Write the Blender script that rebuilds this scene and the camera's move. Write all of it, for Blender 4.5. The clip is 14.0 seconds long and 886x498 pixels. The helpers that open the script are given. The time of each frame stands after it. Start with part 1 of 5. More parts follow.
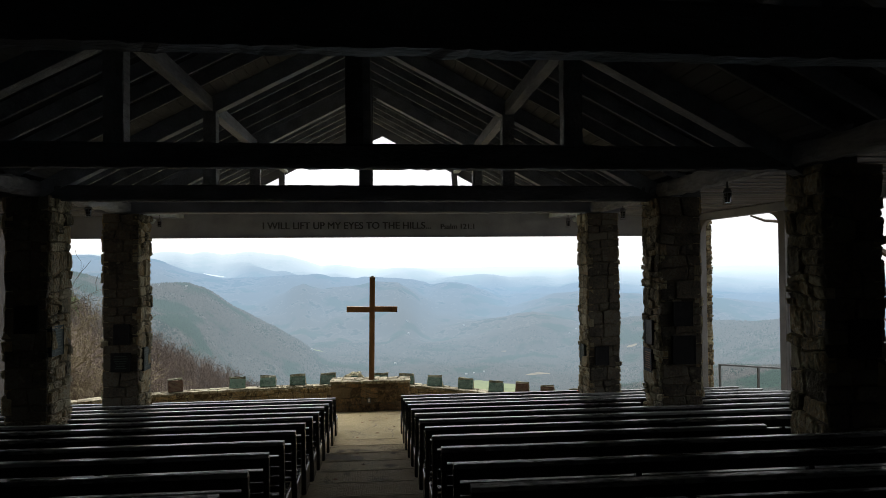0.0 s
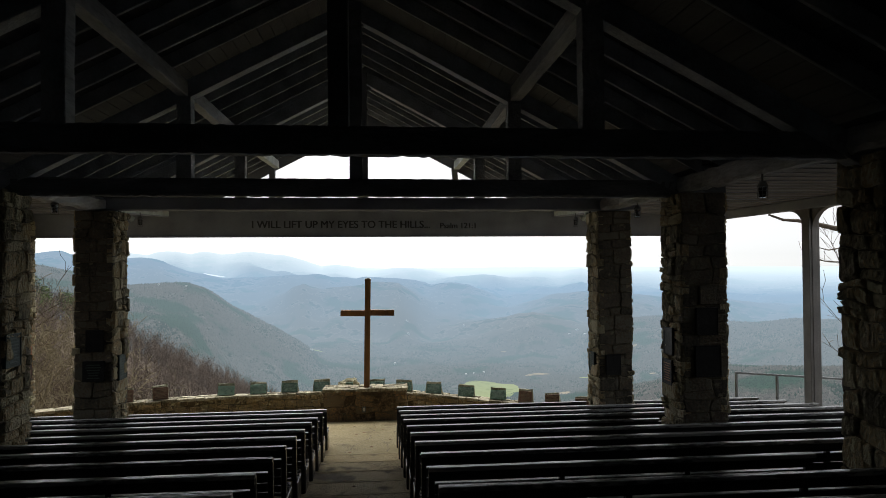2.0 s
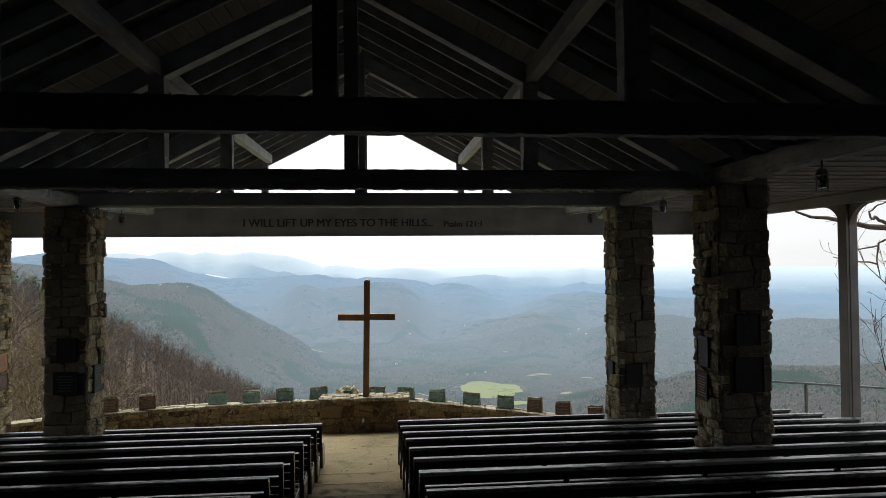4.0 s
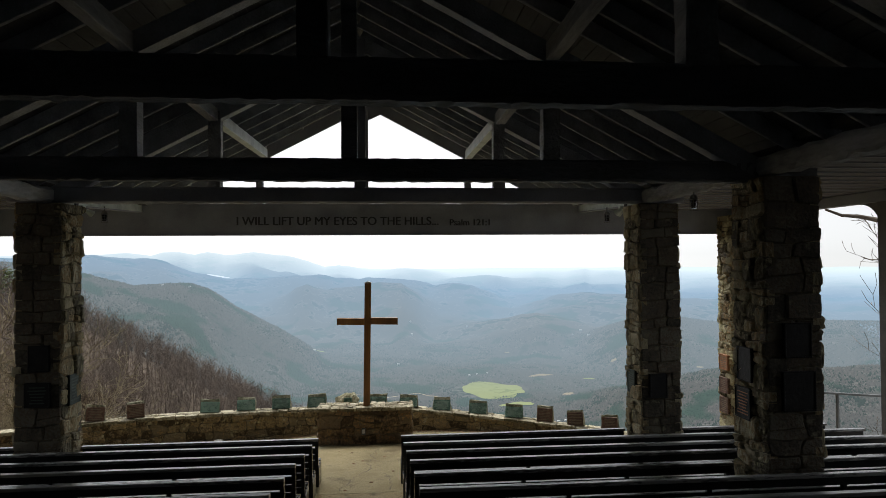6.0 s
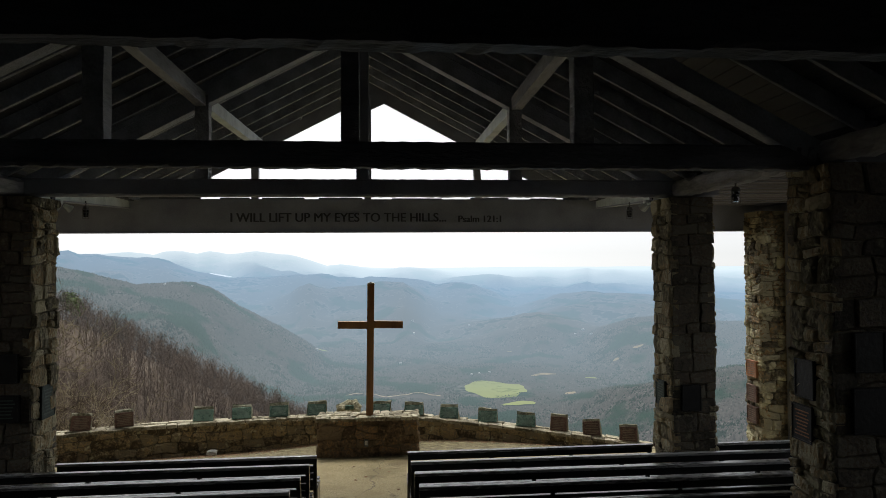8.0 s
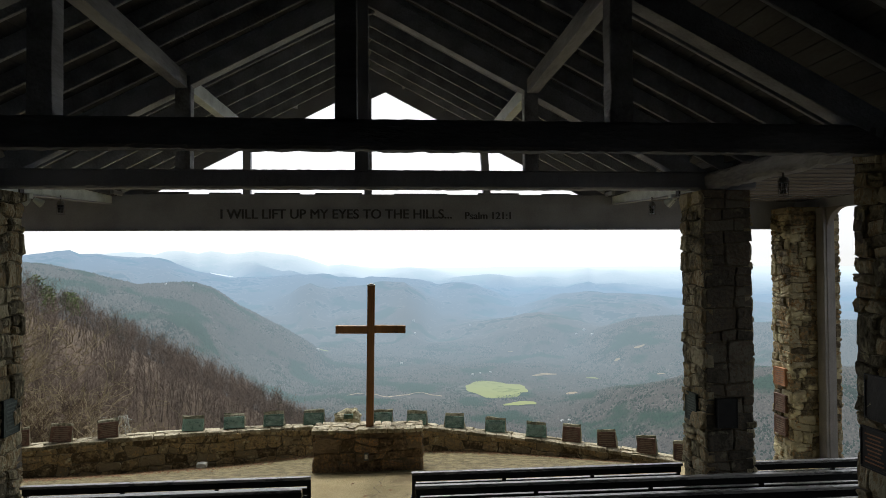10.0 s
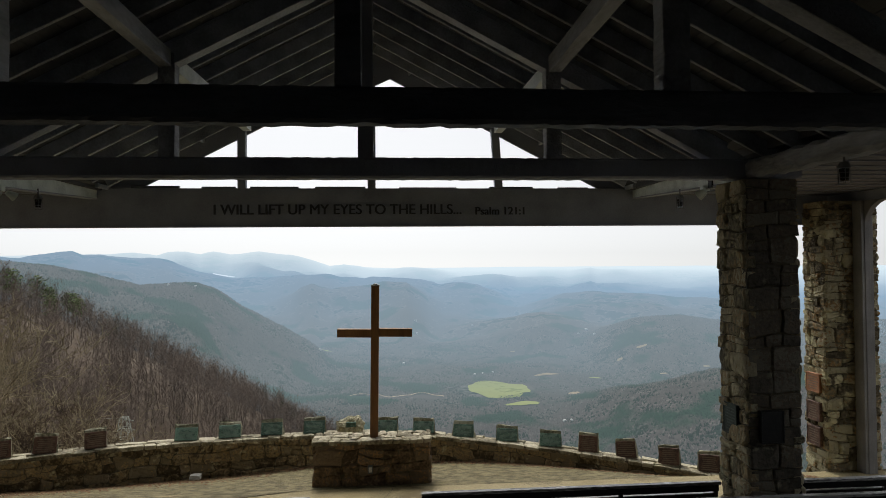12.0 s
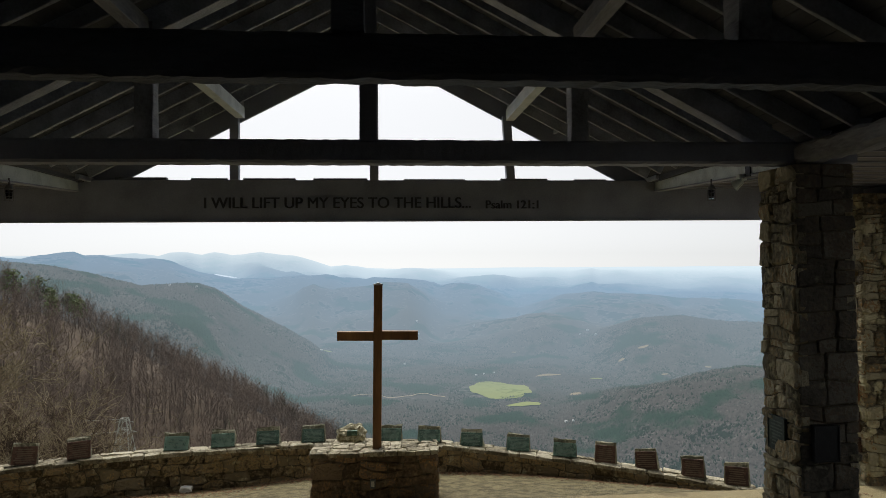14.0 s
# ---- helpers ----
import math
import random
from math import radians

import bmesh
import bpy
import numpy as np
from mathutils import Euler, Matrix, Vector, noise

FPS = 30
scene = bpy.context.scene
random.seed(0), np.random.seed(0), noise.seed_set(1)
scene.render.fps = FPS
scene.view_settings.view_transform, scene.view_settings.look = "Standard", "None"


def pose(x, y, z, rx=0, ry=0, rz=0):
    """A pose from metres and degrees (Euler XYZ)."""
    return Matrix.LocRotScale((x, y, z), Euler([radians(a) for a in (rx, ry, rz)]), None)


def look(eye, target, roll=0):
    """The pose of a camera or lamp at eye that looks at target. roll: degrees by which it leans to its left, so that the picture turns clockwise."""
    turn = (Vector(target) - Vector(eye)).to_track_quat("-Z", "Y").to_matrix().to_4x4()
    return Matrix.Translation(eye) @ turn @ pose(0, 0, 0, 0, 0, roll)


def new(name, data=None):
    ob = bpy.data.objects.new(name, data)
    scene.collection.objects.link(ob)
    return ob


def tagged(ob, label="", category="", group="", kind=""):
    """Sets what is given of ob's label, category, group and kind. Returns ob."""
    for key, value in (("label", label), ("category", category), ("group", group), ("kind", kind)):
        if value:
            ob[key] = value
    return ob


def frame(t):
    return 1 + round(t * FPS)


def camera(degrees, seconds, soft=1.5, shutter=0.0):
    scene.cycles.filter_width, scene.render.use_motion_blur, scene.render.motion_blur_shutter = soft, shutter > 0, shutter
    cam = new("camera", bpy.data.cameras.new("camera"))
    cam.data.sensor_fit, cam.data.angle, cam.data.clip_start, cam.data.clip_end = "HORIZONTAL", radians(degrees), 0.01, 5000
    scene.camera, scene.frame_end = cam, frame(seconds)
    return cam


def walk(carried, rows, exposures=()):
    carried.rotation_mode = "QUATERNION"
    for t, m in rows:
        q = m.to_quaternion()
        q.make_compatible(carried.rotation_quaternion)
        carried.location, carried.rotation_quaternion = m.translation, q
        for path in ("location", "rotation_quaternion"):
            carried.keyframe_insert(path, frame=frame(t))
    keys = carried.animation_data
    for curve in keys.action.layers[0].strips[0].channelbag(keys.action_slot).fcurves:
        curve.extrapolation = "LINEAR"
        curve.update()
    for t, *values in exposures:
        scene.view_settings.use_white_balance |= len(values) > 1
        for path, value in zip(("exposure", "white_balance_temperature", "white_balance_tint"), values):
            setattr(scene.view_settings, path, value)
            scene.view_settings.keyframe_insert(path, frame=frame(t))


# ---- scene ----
cam = camera(70.0, 14.0, soft=0.6)
PATH = [
    (0, (0.405, 0.065, 4.949), (0.589, 2.056, 4.985), -0.5),
    (0.5, (0.434, 0.313, 4.953), (0.619, 2.304, 4.989), -0.5),
    (1, (0.464, 0.564, 4.951), (0.648, 2.555, 4.987), -0.5),
    (1.5, (0.490, 0.838, 4.961), (0.675, 2.829, 4.999), -0.5),
    (2, (0.515, 1.120, 4.969), (0.699, 3.111, 5.006), -0.4),
    (2.5, (0.539, 1.410, 4.972), (0.721, 3.401, 5.009), -0.4),
    (3, (0.538, 1.715, 4.976), (0.720, 3.707, 5.013), -0.5),
    (5.5, (0.547, 3.059, 4.984), (0.723, 5.051, 5.023), -0.4),
    (6, (0.538, 3.319, 4.990), (0.712, 5.311, 5.029), -0.4),
    (6.5, (0.522, 3.572, 4.990), (0.695, 5.564, 5.028), -0.4),
    (7, (0.515, 3.837, 4.995), (0.685, 5.830, 5.032), -0.5),
    (7.5, (0.487, 4.125, 4.995), (0.657, 6.117, 5.032), -0.5),
    (8, (0.487, 4.408, 4.996), (0.654, 6.401, 5.032), -0.4),
    (10.5, (0.457, 5.702, 4.989), (0.620, 7.695, 5.025), -0.4),
    (11, (0.440, 5.930, 4.972), (0.601, 7.924, 5.008), -0.5),
    (11.5, (0.414, 6.197, 4.966), (0.574, 8.191, 5.002), -0.5),
    (12, (0.397, 6.433, 4.959), (0.555, 8.427, 4.995), -0.5),
    (12.5, (0.379, 6.657, 4.948), (0.535, 8.651, 4.984), -0.4),
    (13, (0.362, 6.920, 4.933), (0.517, 8.913, 4.969), -0.4),
    (13.5, (0.351, 7.179, 4.905), (0.506, 9.172, 4.942), -0.4),
    (14, (0.339, 7.401, 4.895), (0.493, 9.395, 4.933), -0.5),
]
EXPOSURE = 0.9
walk(cam, [(t, look(eye, target, roll)) for t, eye, target, roll in PATH], [(0.0, EXPOSURE + 0.44), (1.0, EXPOSURE + 0.37), (3.2, EXPOSURE + 0.35), (6.5, EXPOSURE + 0.28), (8.2, EXPOSURE + 0.22), (9.6, EXPOSURE + 0.4), (10.5, EXPOSURE + 0.4), (11.1, EXPOSURE + 0.1), (14.0, EXPOSURE + 0.07)])

# ---- daylight: a bright hazy sky, with a weak wide sun ahead of the chapel ----
SUN_HEIGHT, SUN_TURN = 54.0, -8.0
LOW_SKY = 0.40
world = bpy.data.worlds.new("hazy_sky")
scene.world = world
world.use_nodes = True
wn = world.node_tree.nodes
sky = wn.new("ShaderNodeTexSky")
sky.sky_type = "NISHITA"
sky.sun_disc = False
sky.sun_elevation, sky.sun_rotation = radians(SUN_HEIGHT), radians(SUN_TURN)
sky.air_density, sky.dust_density, sky.ozone_density, sky.altitude = 1.0, 2.0, 1.0, 900
wn["Background"].inputs["Strength"].default_value = 0.15
pale = wn.new("ShaderNodeHueSaturation")       # thin high cloud greys the sky
pale.inputs["Saturation"].default_value = 0.1
lift = wn.new("ShaderNodeVectorMath")           # the land's edge lies a little under eye level
lift.operation = "ADD"
lift.inputs[1].default_value = (0.0, 0.0, 0.06)
whence = wn.new("ShaderNodeTexCoord")
height, veil, dim = wn.new("ShaderNodeSeparateXYZ"), wn.new("ShaderNodeMapRange"), wn.new("ShaderNodeMix")   # haze dims the low sky, as under thin overcast
veil.interpolation_type = "SMOOTHSTEP"
veil.inputs["From Min"].default_value, veil.inputs["From Max"].default_value = 0.08, 0.95
veil.inputs["To Min"].default_value, veil.inputs["To Max"].default_value = LOW_SKY, 1.0
dim.data_type, dim.blend_type = "RGBA", "MULTIPLY"
dim.inputs["Factor"].default_value = 1.0
for a, b in ((whence.outputs["Generated"], lift.inputs[0]), (lift.outputs[0], sky.inputs["Vector"]), (sky.outputs[0], pale.inputs["Color"]),
             (whence.outputs["Generated"], height.inputs[0]), (height.outputs["Z"], veil.inputs["Value"]), (pale.outputs[0], dim.inputs["A"]), (veil.outputs[0], dim.inputs["B"]), (dim.outputs["Result"], wn["Background"].inputs["Color"])):
    world.node_tree.links.new(a, b)
sun = new("sun", bpy.data.lights.new("sun", "SUN"))
sun.data.energy, sun.data.angle, sun.data.color = 1.25, radians(16), (1.0, 0.95, 0.86)
sun_way = Vector((math.sin(radians(SUN_TURN)) * math.cos(radians(SUN_HEIGHT)), math.cos(radians(SUN_TURN)) * math.cos(radians(SUN_HEIGHT)), math.sin(radians(SUN_HEIGHT))))
sun.matrix_world = look(sun_way * 60, (0, 0, 0))


# ---- materials ----
def surface(name, tones, scale=3.0, rough=(0.6, 0.9), bump=0.3, bump_scale=20.0, metal=0.0, each=0.0, stretch=(1, 1, 1), spots=None, island=False, shine=0.5, coarse=0.0, grain=0.45, span=0.61):
    """A node material: tones spread by noise at two scales, shifted per object by Random, with relief."""
    m = bpy.data.materials.new(name)
    m.use_nodes = True
    n, link = m.node_tree.nodes, m.node_tree.links.new
    shader = n["Principled BSDF"]
    mapping = n.new("ShaderNodeMapping")
    geo = n.new("ShaderNodeNewGeometry")
    link(geo.outputs["Position"], mapping.inputs["Vector"])
    mapping.inputs["Scale"].default_value = stretch
    large, fine = n.new("ShaderNodeTexNoise"), n.new("ShaderNodeTexNoise")
    large.inputs["Scale"].default_value, large.inputs["Detail"].default_value = scale, 5.0
    fine.inputs["Scale"].default_value, fine.inputs["Detail"].default_value = bump_scale, 6.0
    for tex in (large, fine):
        link(mapping.outputs[0], tex.inputs["Vector"])
    mixed = n.new("ShaderNodeMath")
    mixed.operation = "MULTIPLY_ADD"
    link(fine.outputs["Fac"], mixed.inputs[0])
    mixed.inputs[1].default_value = grain
    link(large.outputs["Fac"], mixed.inputs[2])
    value = mixed.outputs[0]
    if each:
        info = n.new("ShaderNodeObjectInfo")
        shift = n.new("ShaderNodeMath")
        shift.operation = "MULTIPLY_ADD"
        link(geo.outputs["Random Per Island"] if island else info.outputs["Random"], shift.inputs[0])
        shift.inputs[1].default_value = each
        link(value, shift.inputs[2])
        level = n.new("ShaderNodeMath")
        level.operation = "SUBTRACT"
        link(shift.outputs[0], level.inputs[0])
        level.inputs[1].default_value = each / 2
        value = level.outputs[0]
    ramp = n.new("ShaderNodeValToRGB")
    ramp.color_ramp.elements[0].position, ramp.color_ramp.elements[1].position = 0.5 + (grain - span) / 2, 0.5 + (grain + span) / 2
    ramp.color_ramp.elements[0].color, ramp.color_ramp.elements[1].color = (*tones[0], 1), (*tones[-1], 1)
    for i, tone in enumerate(tones[1:-1]):
        ramp.color_ramp.elements.new(0.5 + (grain - span) / 2 + span * (i + 1) / (len(tones) - 1)).color = (*tone, 1)
    link(value, ramp.inputs[0])
    colour = ramp.outputs[0]
    if spots:
        patch, mask, mix = n.new("ShaderNodeTexNoise"), n.new("ShaderNodeValToRGB"), n.new("ShaderNodeMix")
        patch.inputs["Scale"].default_value, patch.inputs["Detail"].default_value = spots[1], 8.0
        link(geo.outputs["Position"], patch.inputs["Vector"])
        mask.color_ramp.elements[0].position, mask.color_ramp.elements[1].position = spots[2], spots[2] + 0.08
        link(patch.outputs["Fac"], mask.inputs[0])
        mix.data_type = "RGBA"
        link(mask.outputs[0], mix.inputs["Factor"])
        link(colour, mix.inputs["A"])
        mix.inputs["B"].default_value = (*spots[0], 1)
        colour = mix.outputs["Result"]
    link(colour, shader.inputs["Base Color"])
    span = n.new("ShaderNodeMapRange")
    span.inputs["To Min"].default_value, span.inputs["To Max"].default_value = rough
    link(fine.outputs["Fac"], span.inputs["Value"])
    link(span.outputs[0], shader.inputs["Roughness"])
    shader.inputs["Metallic"].default_value = metal
    shader.inputs["Specular IOR Level"].default_value = shine
    if bump:
        relief = n.new("ShaderNodeBump")
        relief.inputs["Strength"].default_value, relief.inputs["Distance"].default_value = bump, 0.055 if coarse else 0.03
        link(fine.outputs["Fac"], relief.inputs["Height"])
        link(relief.outputs[0], shader.inputs["Normal"])
        if coarse:
            chips, broad = n.new("ShaderNodeTexVoronoi"), n.new("ShaderNodeBump")
            chips.inputs["Scale"].default_value = coarse
            broad.inputs["Strength"].default_value, broad.inputs["Distance"].default_value = 0.5, 0.05
            warp = n.new("ShaderNodeVectorMath")
            warp.operation = "ADD"
            link(geo.outputs["Position"], warp.inputs[0])
            link(fine.outputs["Color"], warp.inputs[1])
            link(warp.outputs[0], chips.inputs["Vector"])
            link(chips.outputs["Distance"], broad.inputs["Height"])
            link(broad.outputs[0], relief.inputs["Normal"])
    return m


STONE = surface("field_stone", [(0.115, 0.102, 0.064), (0.29, 0.258, 0.166), (0.49, 0.442, 0.295), (0.43, 0.315, 0.165)], 2.0, bump=1.0, stretch=(1, 1, 0.5), bump_scale=22, each=0.5, spots=((0.42, 0.385, 0.24), 9.0, 0.58), shine=0.2, coarse=7.0, grain=0.8)
# Pillar fronts: a darker copy of STONE, their shade put into the colour.
STONE_FLAT_SHADED = surface("shaded_flat_field_stone", [(0.066, 0.06, 0.047), (0.128, 0.117, 0.092), (0.195, 0.179, 0.14), (0.18, 0.142, 0.098)], 3.0, bump=0.8, bump_scale=22, each=0.4, spots=((0.26, 0.24, 0.17), 7.0, 0.62), shine=0.2, grain=0.8)
STONE_TAN = surface("tan_field_stone", [(0.08, 0.066, 0.04), (0.20, 0.17, 0.105), (0.35, 0.312, 0.2), (0.34, 0.205, 0.085)], 2.0, bump=1.0, bump_scale=14, each=0.6, spots=((0.55, 0.50, 0.31), 2.6, 0.57), shine=0.2, coarse=7.0, grain=0.9)
STONE_PALE = surface("pale_cap_stone", [(0.15, 0.13, 0.082), (0.34, 0.30, 0.20), (0.52, 0.47, 0.34)], 4.0, bump=1.0, bump_scale=18, each=0.45, shine=0.2, coarse=8.0, grain=0.8)
STONE_BROWN = surface("brown_wall_stone", [(0.10, 0.072, 0.038), (0.225, 0.166, 0.088), (0.37, 0.285, 0.155), (0.29, 0.23, 0.137), (0.46, 0.30, 0.133)], 6.0, bump=1.0, bump_scale=18, each=0.6, spots=((0.54, 0.47, 0.29), 5.0, 0.61), shine=0.2, coarse=6.0, grain=0.8)
STONE_DARK = surface("dark_brown_altar_stone", [(0.10, 0.07, 0.042), (0.18, 0.123, 0.072), (0.28, 0.195, 0.113), (0.23, 0.17, 0.11), (0.44, 0.25, 0.10)], 6.0, bump=1.0, bump_scale=18, each=0.6, spots=((0.34, 0.27, 0.16), 5.0, 0.62), shine=0.2, coarse=6.0, grain=0.8)
MOSSY = surface("mossy_grey_stone", [(0.08, 0.078, 0.05), (0.19, 0.185, 0.12), (0.32, 0.305, 0.21)], 5, bump=1.0, bump_scale=22, each=0.3, shine=0.2, grain=0.8)
MORTAR = surface("old_mortar", [(0.085, 0.07, 0.045), (0.19, 0.158, 0.102)], 6, bump=0.6, bump_scale=40, shine=0.2, grain=0.7)
CONCRETE = surface("worn_concrete", [(0.09, 0.071, 0.034), (0.25, 0.205, 0.105), (0.40, 0.335, 0.185)], 1.6, bump=0.8, bump_scale=48, spots=((0.145, 0.112, 0.055), 0.9, 0.585), shine=0.2, grain=1.0)
AISLE = surface("trodden_concrete", [(0.10, 0.075, 0.037), (0.26, 0.205, 0.106), (0.42, 0.34, 0.185)], 1.6, bump=0.8, bump_scale=45, each=0.25, spots=((0.09, 0.068, 0.034), 1.6, 0.57), shine=0.2, island=True, grain=1.1)
NOSING = surface("worn_step_edge", [(0.20, 0.165, 0.095), (0.40, 0.34, 0.21)], 5, bump=0.6, bump_scale=50, shine=0.2, grain=1.0)
PEBBLE = surface("pebbled_ground", [(0.06, 0.049, 0.022), (0.135, 0.113, 0.054), (0.22, 0.187, 0.095)], 5.0, bump=1.0, bump_scale=55, spots=((0.10, 0.082, 0.042), 7.0, 0.60), shine=0.2, grain=0.9)
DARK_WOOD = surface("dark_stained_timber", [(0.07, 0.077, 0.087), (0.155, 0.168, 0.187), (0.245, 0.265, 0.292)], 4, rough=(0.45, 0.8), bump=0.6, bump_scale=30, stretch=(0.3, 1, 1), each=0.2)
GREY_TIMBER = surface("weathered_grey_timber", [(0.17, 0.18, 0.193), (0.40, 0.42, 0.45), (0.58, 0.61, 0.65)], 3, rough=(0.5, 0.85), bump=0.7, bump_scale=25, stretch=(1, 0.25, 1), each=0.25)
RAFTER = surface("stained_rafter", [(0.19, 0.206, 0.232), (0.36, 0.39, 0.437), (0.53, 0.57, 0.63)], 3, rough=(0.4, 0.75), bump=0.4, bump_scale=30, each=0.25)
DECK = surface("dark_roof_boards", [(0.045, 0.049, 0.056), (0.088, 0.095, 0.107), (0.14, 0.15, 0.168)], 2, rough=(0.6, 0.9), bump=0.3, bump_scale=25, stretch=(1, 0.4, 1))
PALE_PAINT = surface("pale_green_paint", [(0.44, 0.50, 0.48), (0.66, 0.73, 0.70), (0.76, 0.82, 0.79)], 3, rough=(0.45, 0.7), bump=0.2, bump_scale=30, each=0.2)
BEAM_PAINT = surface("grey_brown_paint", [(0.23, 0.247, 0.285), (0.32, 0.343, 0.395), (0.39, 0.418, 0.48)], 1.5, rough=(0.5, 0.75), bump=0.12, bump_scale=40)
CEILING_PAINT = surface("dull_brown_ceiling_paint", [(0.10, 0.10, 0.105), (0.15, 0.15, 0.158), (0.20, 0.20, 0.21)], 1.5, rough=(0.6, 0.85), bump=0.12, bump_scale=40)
LETTER = surface("dark_letters", [(0.035, 0.037, 0.042), (0.07, 0.073, 0.08)], 8, rough=(0.4, 0.6), bump=0.1)
POST_PAINT = surface("grey_post_paint", [(0.13, 0.126, 0.12), (0.19, 0.184, 0.176), (0.25, 0.243, 0.232)], 2, rough=(0.5, 0.75), bump=0.15, bump_scale=30)
PEW_PAINT = surface("black_pew_paint", [(0.012, 0.0125, 0.0135), (0.026, 0.0275, 0.029), (0.052, 0.0545, 0.058)], 3, rough=(0.07, 0.3), bump=0.14, bump_scale=35, stretch=(0.25, 1, 1), each=0.2)
# Worn rail wood; the sky's sheen is also painted into its pale tone.
PEW_RAIL = surface("worn_sheen_pew_rail", [(0.05, 0.051, 0.053), (0.22, 0.225, 0.23), (0.46, 0.465, 0.47)], 5, rough=(0.08, 0.3), bump=0.12, shine=0.9, bump_scale=40, stretch=(0.2, 1, 1), each=0.2, grain=0.9)
CROSS_WOOD = surface("oiled_cross_timber", [(0.12, 0.055, 0.018), (0.24, 0.115, 0.038), (0.34, 0.172, 0.062)], 3, rough=(0.45, 0.7), bump=0.12, bump_scale=35, stretch=(1, 1, 0.15))
BRONZE = surface("dark_bronze", [(0.010, 0.011, 0.012), (0.026, 0.026, 0.027)], 8, rough=(0.35, 0.6), bump=0.2, metal=0.4)
VERDIGRIS = surface("green_bronze", [(0.045, 0.082, 0.063), (0.10, 0.175, 0.132), (0.19, 0.30, 0.23)], 9, rough=(0.5, 0.8), bump=0.5, bump_scale=50, metal=0.2, each=0.25, grain=0.9)
DARK_GREEN = surface("dark_green_bronze", [(0.016, 0.026, 0.022), (0.03, 0.05, 0.042), (0.06, 0.09, 0.075)], 9, rough=(0.5, 0.8), bump=0.3, bump_scale=40, metal=0.2)
BROWN_BRONZE = surface("brown_bronze", [(0.045, 0.024, 0.017), (0.098, 0.053, 0.036), (0.15, 0.085, 0.058)], 9, rough=(0.4, 0.7), bump=0.3, bump_scale=40, metal=0.3, each=0.25, grain=0.8)
COPPER = surface("orange_bronze", [(0.22, 0.09, 0.04), (0.36, 0.17, 0.08), (0.42, 0.22, 0.12)], 9, rough=(0.45, 0.7), bump=0.25, metal=0.3, each=0.2)
RELIEF = surface("raised_plate_text", [(0.13, 0.10, 0.07), (0.24, 0.19, 0.13)], 9, rough=(0.4, 0.6), bump=0.1, metal=0.4)
RELIEF_DIM = surface("dim_green_text", [(0.045, 0.068, 0.057), (0.08, 0.115, 0.097)], 9, rough=(0.5, 0.7), bump=0.1, metal=0.2)
RELIEF_GREEN = surface("raised_green_text", [(0.14, 0.20, 0.16), (0.25, 0.33, 0.27)], 9, rough=(0.5, 0.7), bump=0.1, metal=0.2)
IRON = surface("black_iron", [(0.12, 0.125, 0.128), (0.24, 0.245, 0.25)], 8, rough=(0.4, 0.6), bump=0.1, metal=0.2)
RAIL_METAL = surface("grey_rail_metal", [(0.14, 0.15, 0.15), (0.22, 0.23, 0.23)], 6, rough=(0.35, 0.55), bump=0.1, metal=0.5)
PYLON_STEEL = surface("dull_pylon_steel", [(0.27, 0.28, 0.235), (0.40, 0.415, 0.35)], 0.6, rough=(0.5, 0.7), bump=0.0, metal=0.1)
GALVANISED = surface("galvanised_steel", [(0.24, 0.24, 0.235), (0.36, 0.36, 0.35)], 2, rough=(0.4, 0.6), bump=0.0, metal=0.1)
PLASTIC = surface("white_plastic", [(0.55, 0.55, 0.53), (0.68, 0.68, 0.65)], 6, rough=(0.35, 0.5), bump=0.05)
BARK = surface("grey_brown_bark", [(0.06, 0.048, 0.038), (0.14, 0.115, 0.09), (0.24, 0.20, 0.16)], 3, bump=0.6, bump_scale=20, shine=0.08)
TWIGS = surface("bare_twigs", [(0.04, 0.028, 0.018), (0.085, 0.06, 0.038), (0.14, 0.10, 0.065)], 0.6, bump=0.0, each=0.3, shine=0.08)
PALE_TWIGS = surface("pale_bare_limbs", [(0.11, 0.088, 0.052), (0.21, 0.172, 0.104), (0.31, 0.26, 0.165)], 1.0, bump=0.0, each=0.3, shine=0.08)
NEEDLES = surface("pine_needles", [(0.06, 0.09, 0.035), (0.12, 0.16, 0.06), (0.18, 0.22, 0.09)], 1.5, bump=0.0, each=0.3, island=True, shine=0.08)
LITTER = surface("leaf_litter", [(0.048, 0.036, 0.025), (0.09, 0.067, 0.047), (0.13, 0.098, 0.069)], 0.15, bump=0.5, bump_scale=2.0, shine=0.08)
DEAD_LEAF = surface("dead_leaf", [(0.07, 0.04, 0.02), (0.16, 0.09, 0.045), (0.26, 0.16, 0.085)], 6, bump=0.0, each=0.5, island=True, shine=0.15)
LICHEN_ROCK = surface("lichen_covered_rock", [(0.20, 0.175, 0.10), (0.46, 0.42, 0.27), (0.66, 0.62, 0.45)], 5, bump=1.0, bump_scale=14, shine=0.2, coarse=9.0, grain=0.9)
WHITE_ROCK = surface("weathered_white_rock", [(0.62, 0.59, 0.52), (0.8, 0.77, 0.69), (0.88, 0.86, 0.79)], 9, bump=0.6, bump_scale=25, shine=0.2)
GLASS = bpy.data.materials.new("lantern_glass")
GLASS.use_nodes = True
GLASS.node_tree.nodes["Principled BSDF"].inputs["Transmission Weight"].default_value = 1.0
GLASS.node_tree.nodes["Principled BSDF"].inputs["Roughness"].default_value = 0.08
GLASS.node_tree.nodes["Principled BSDF"].inputs["Base Color"].default_value = (0.05, 0.052, 0.05, 1)


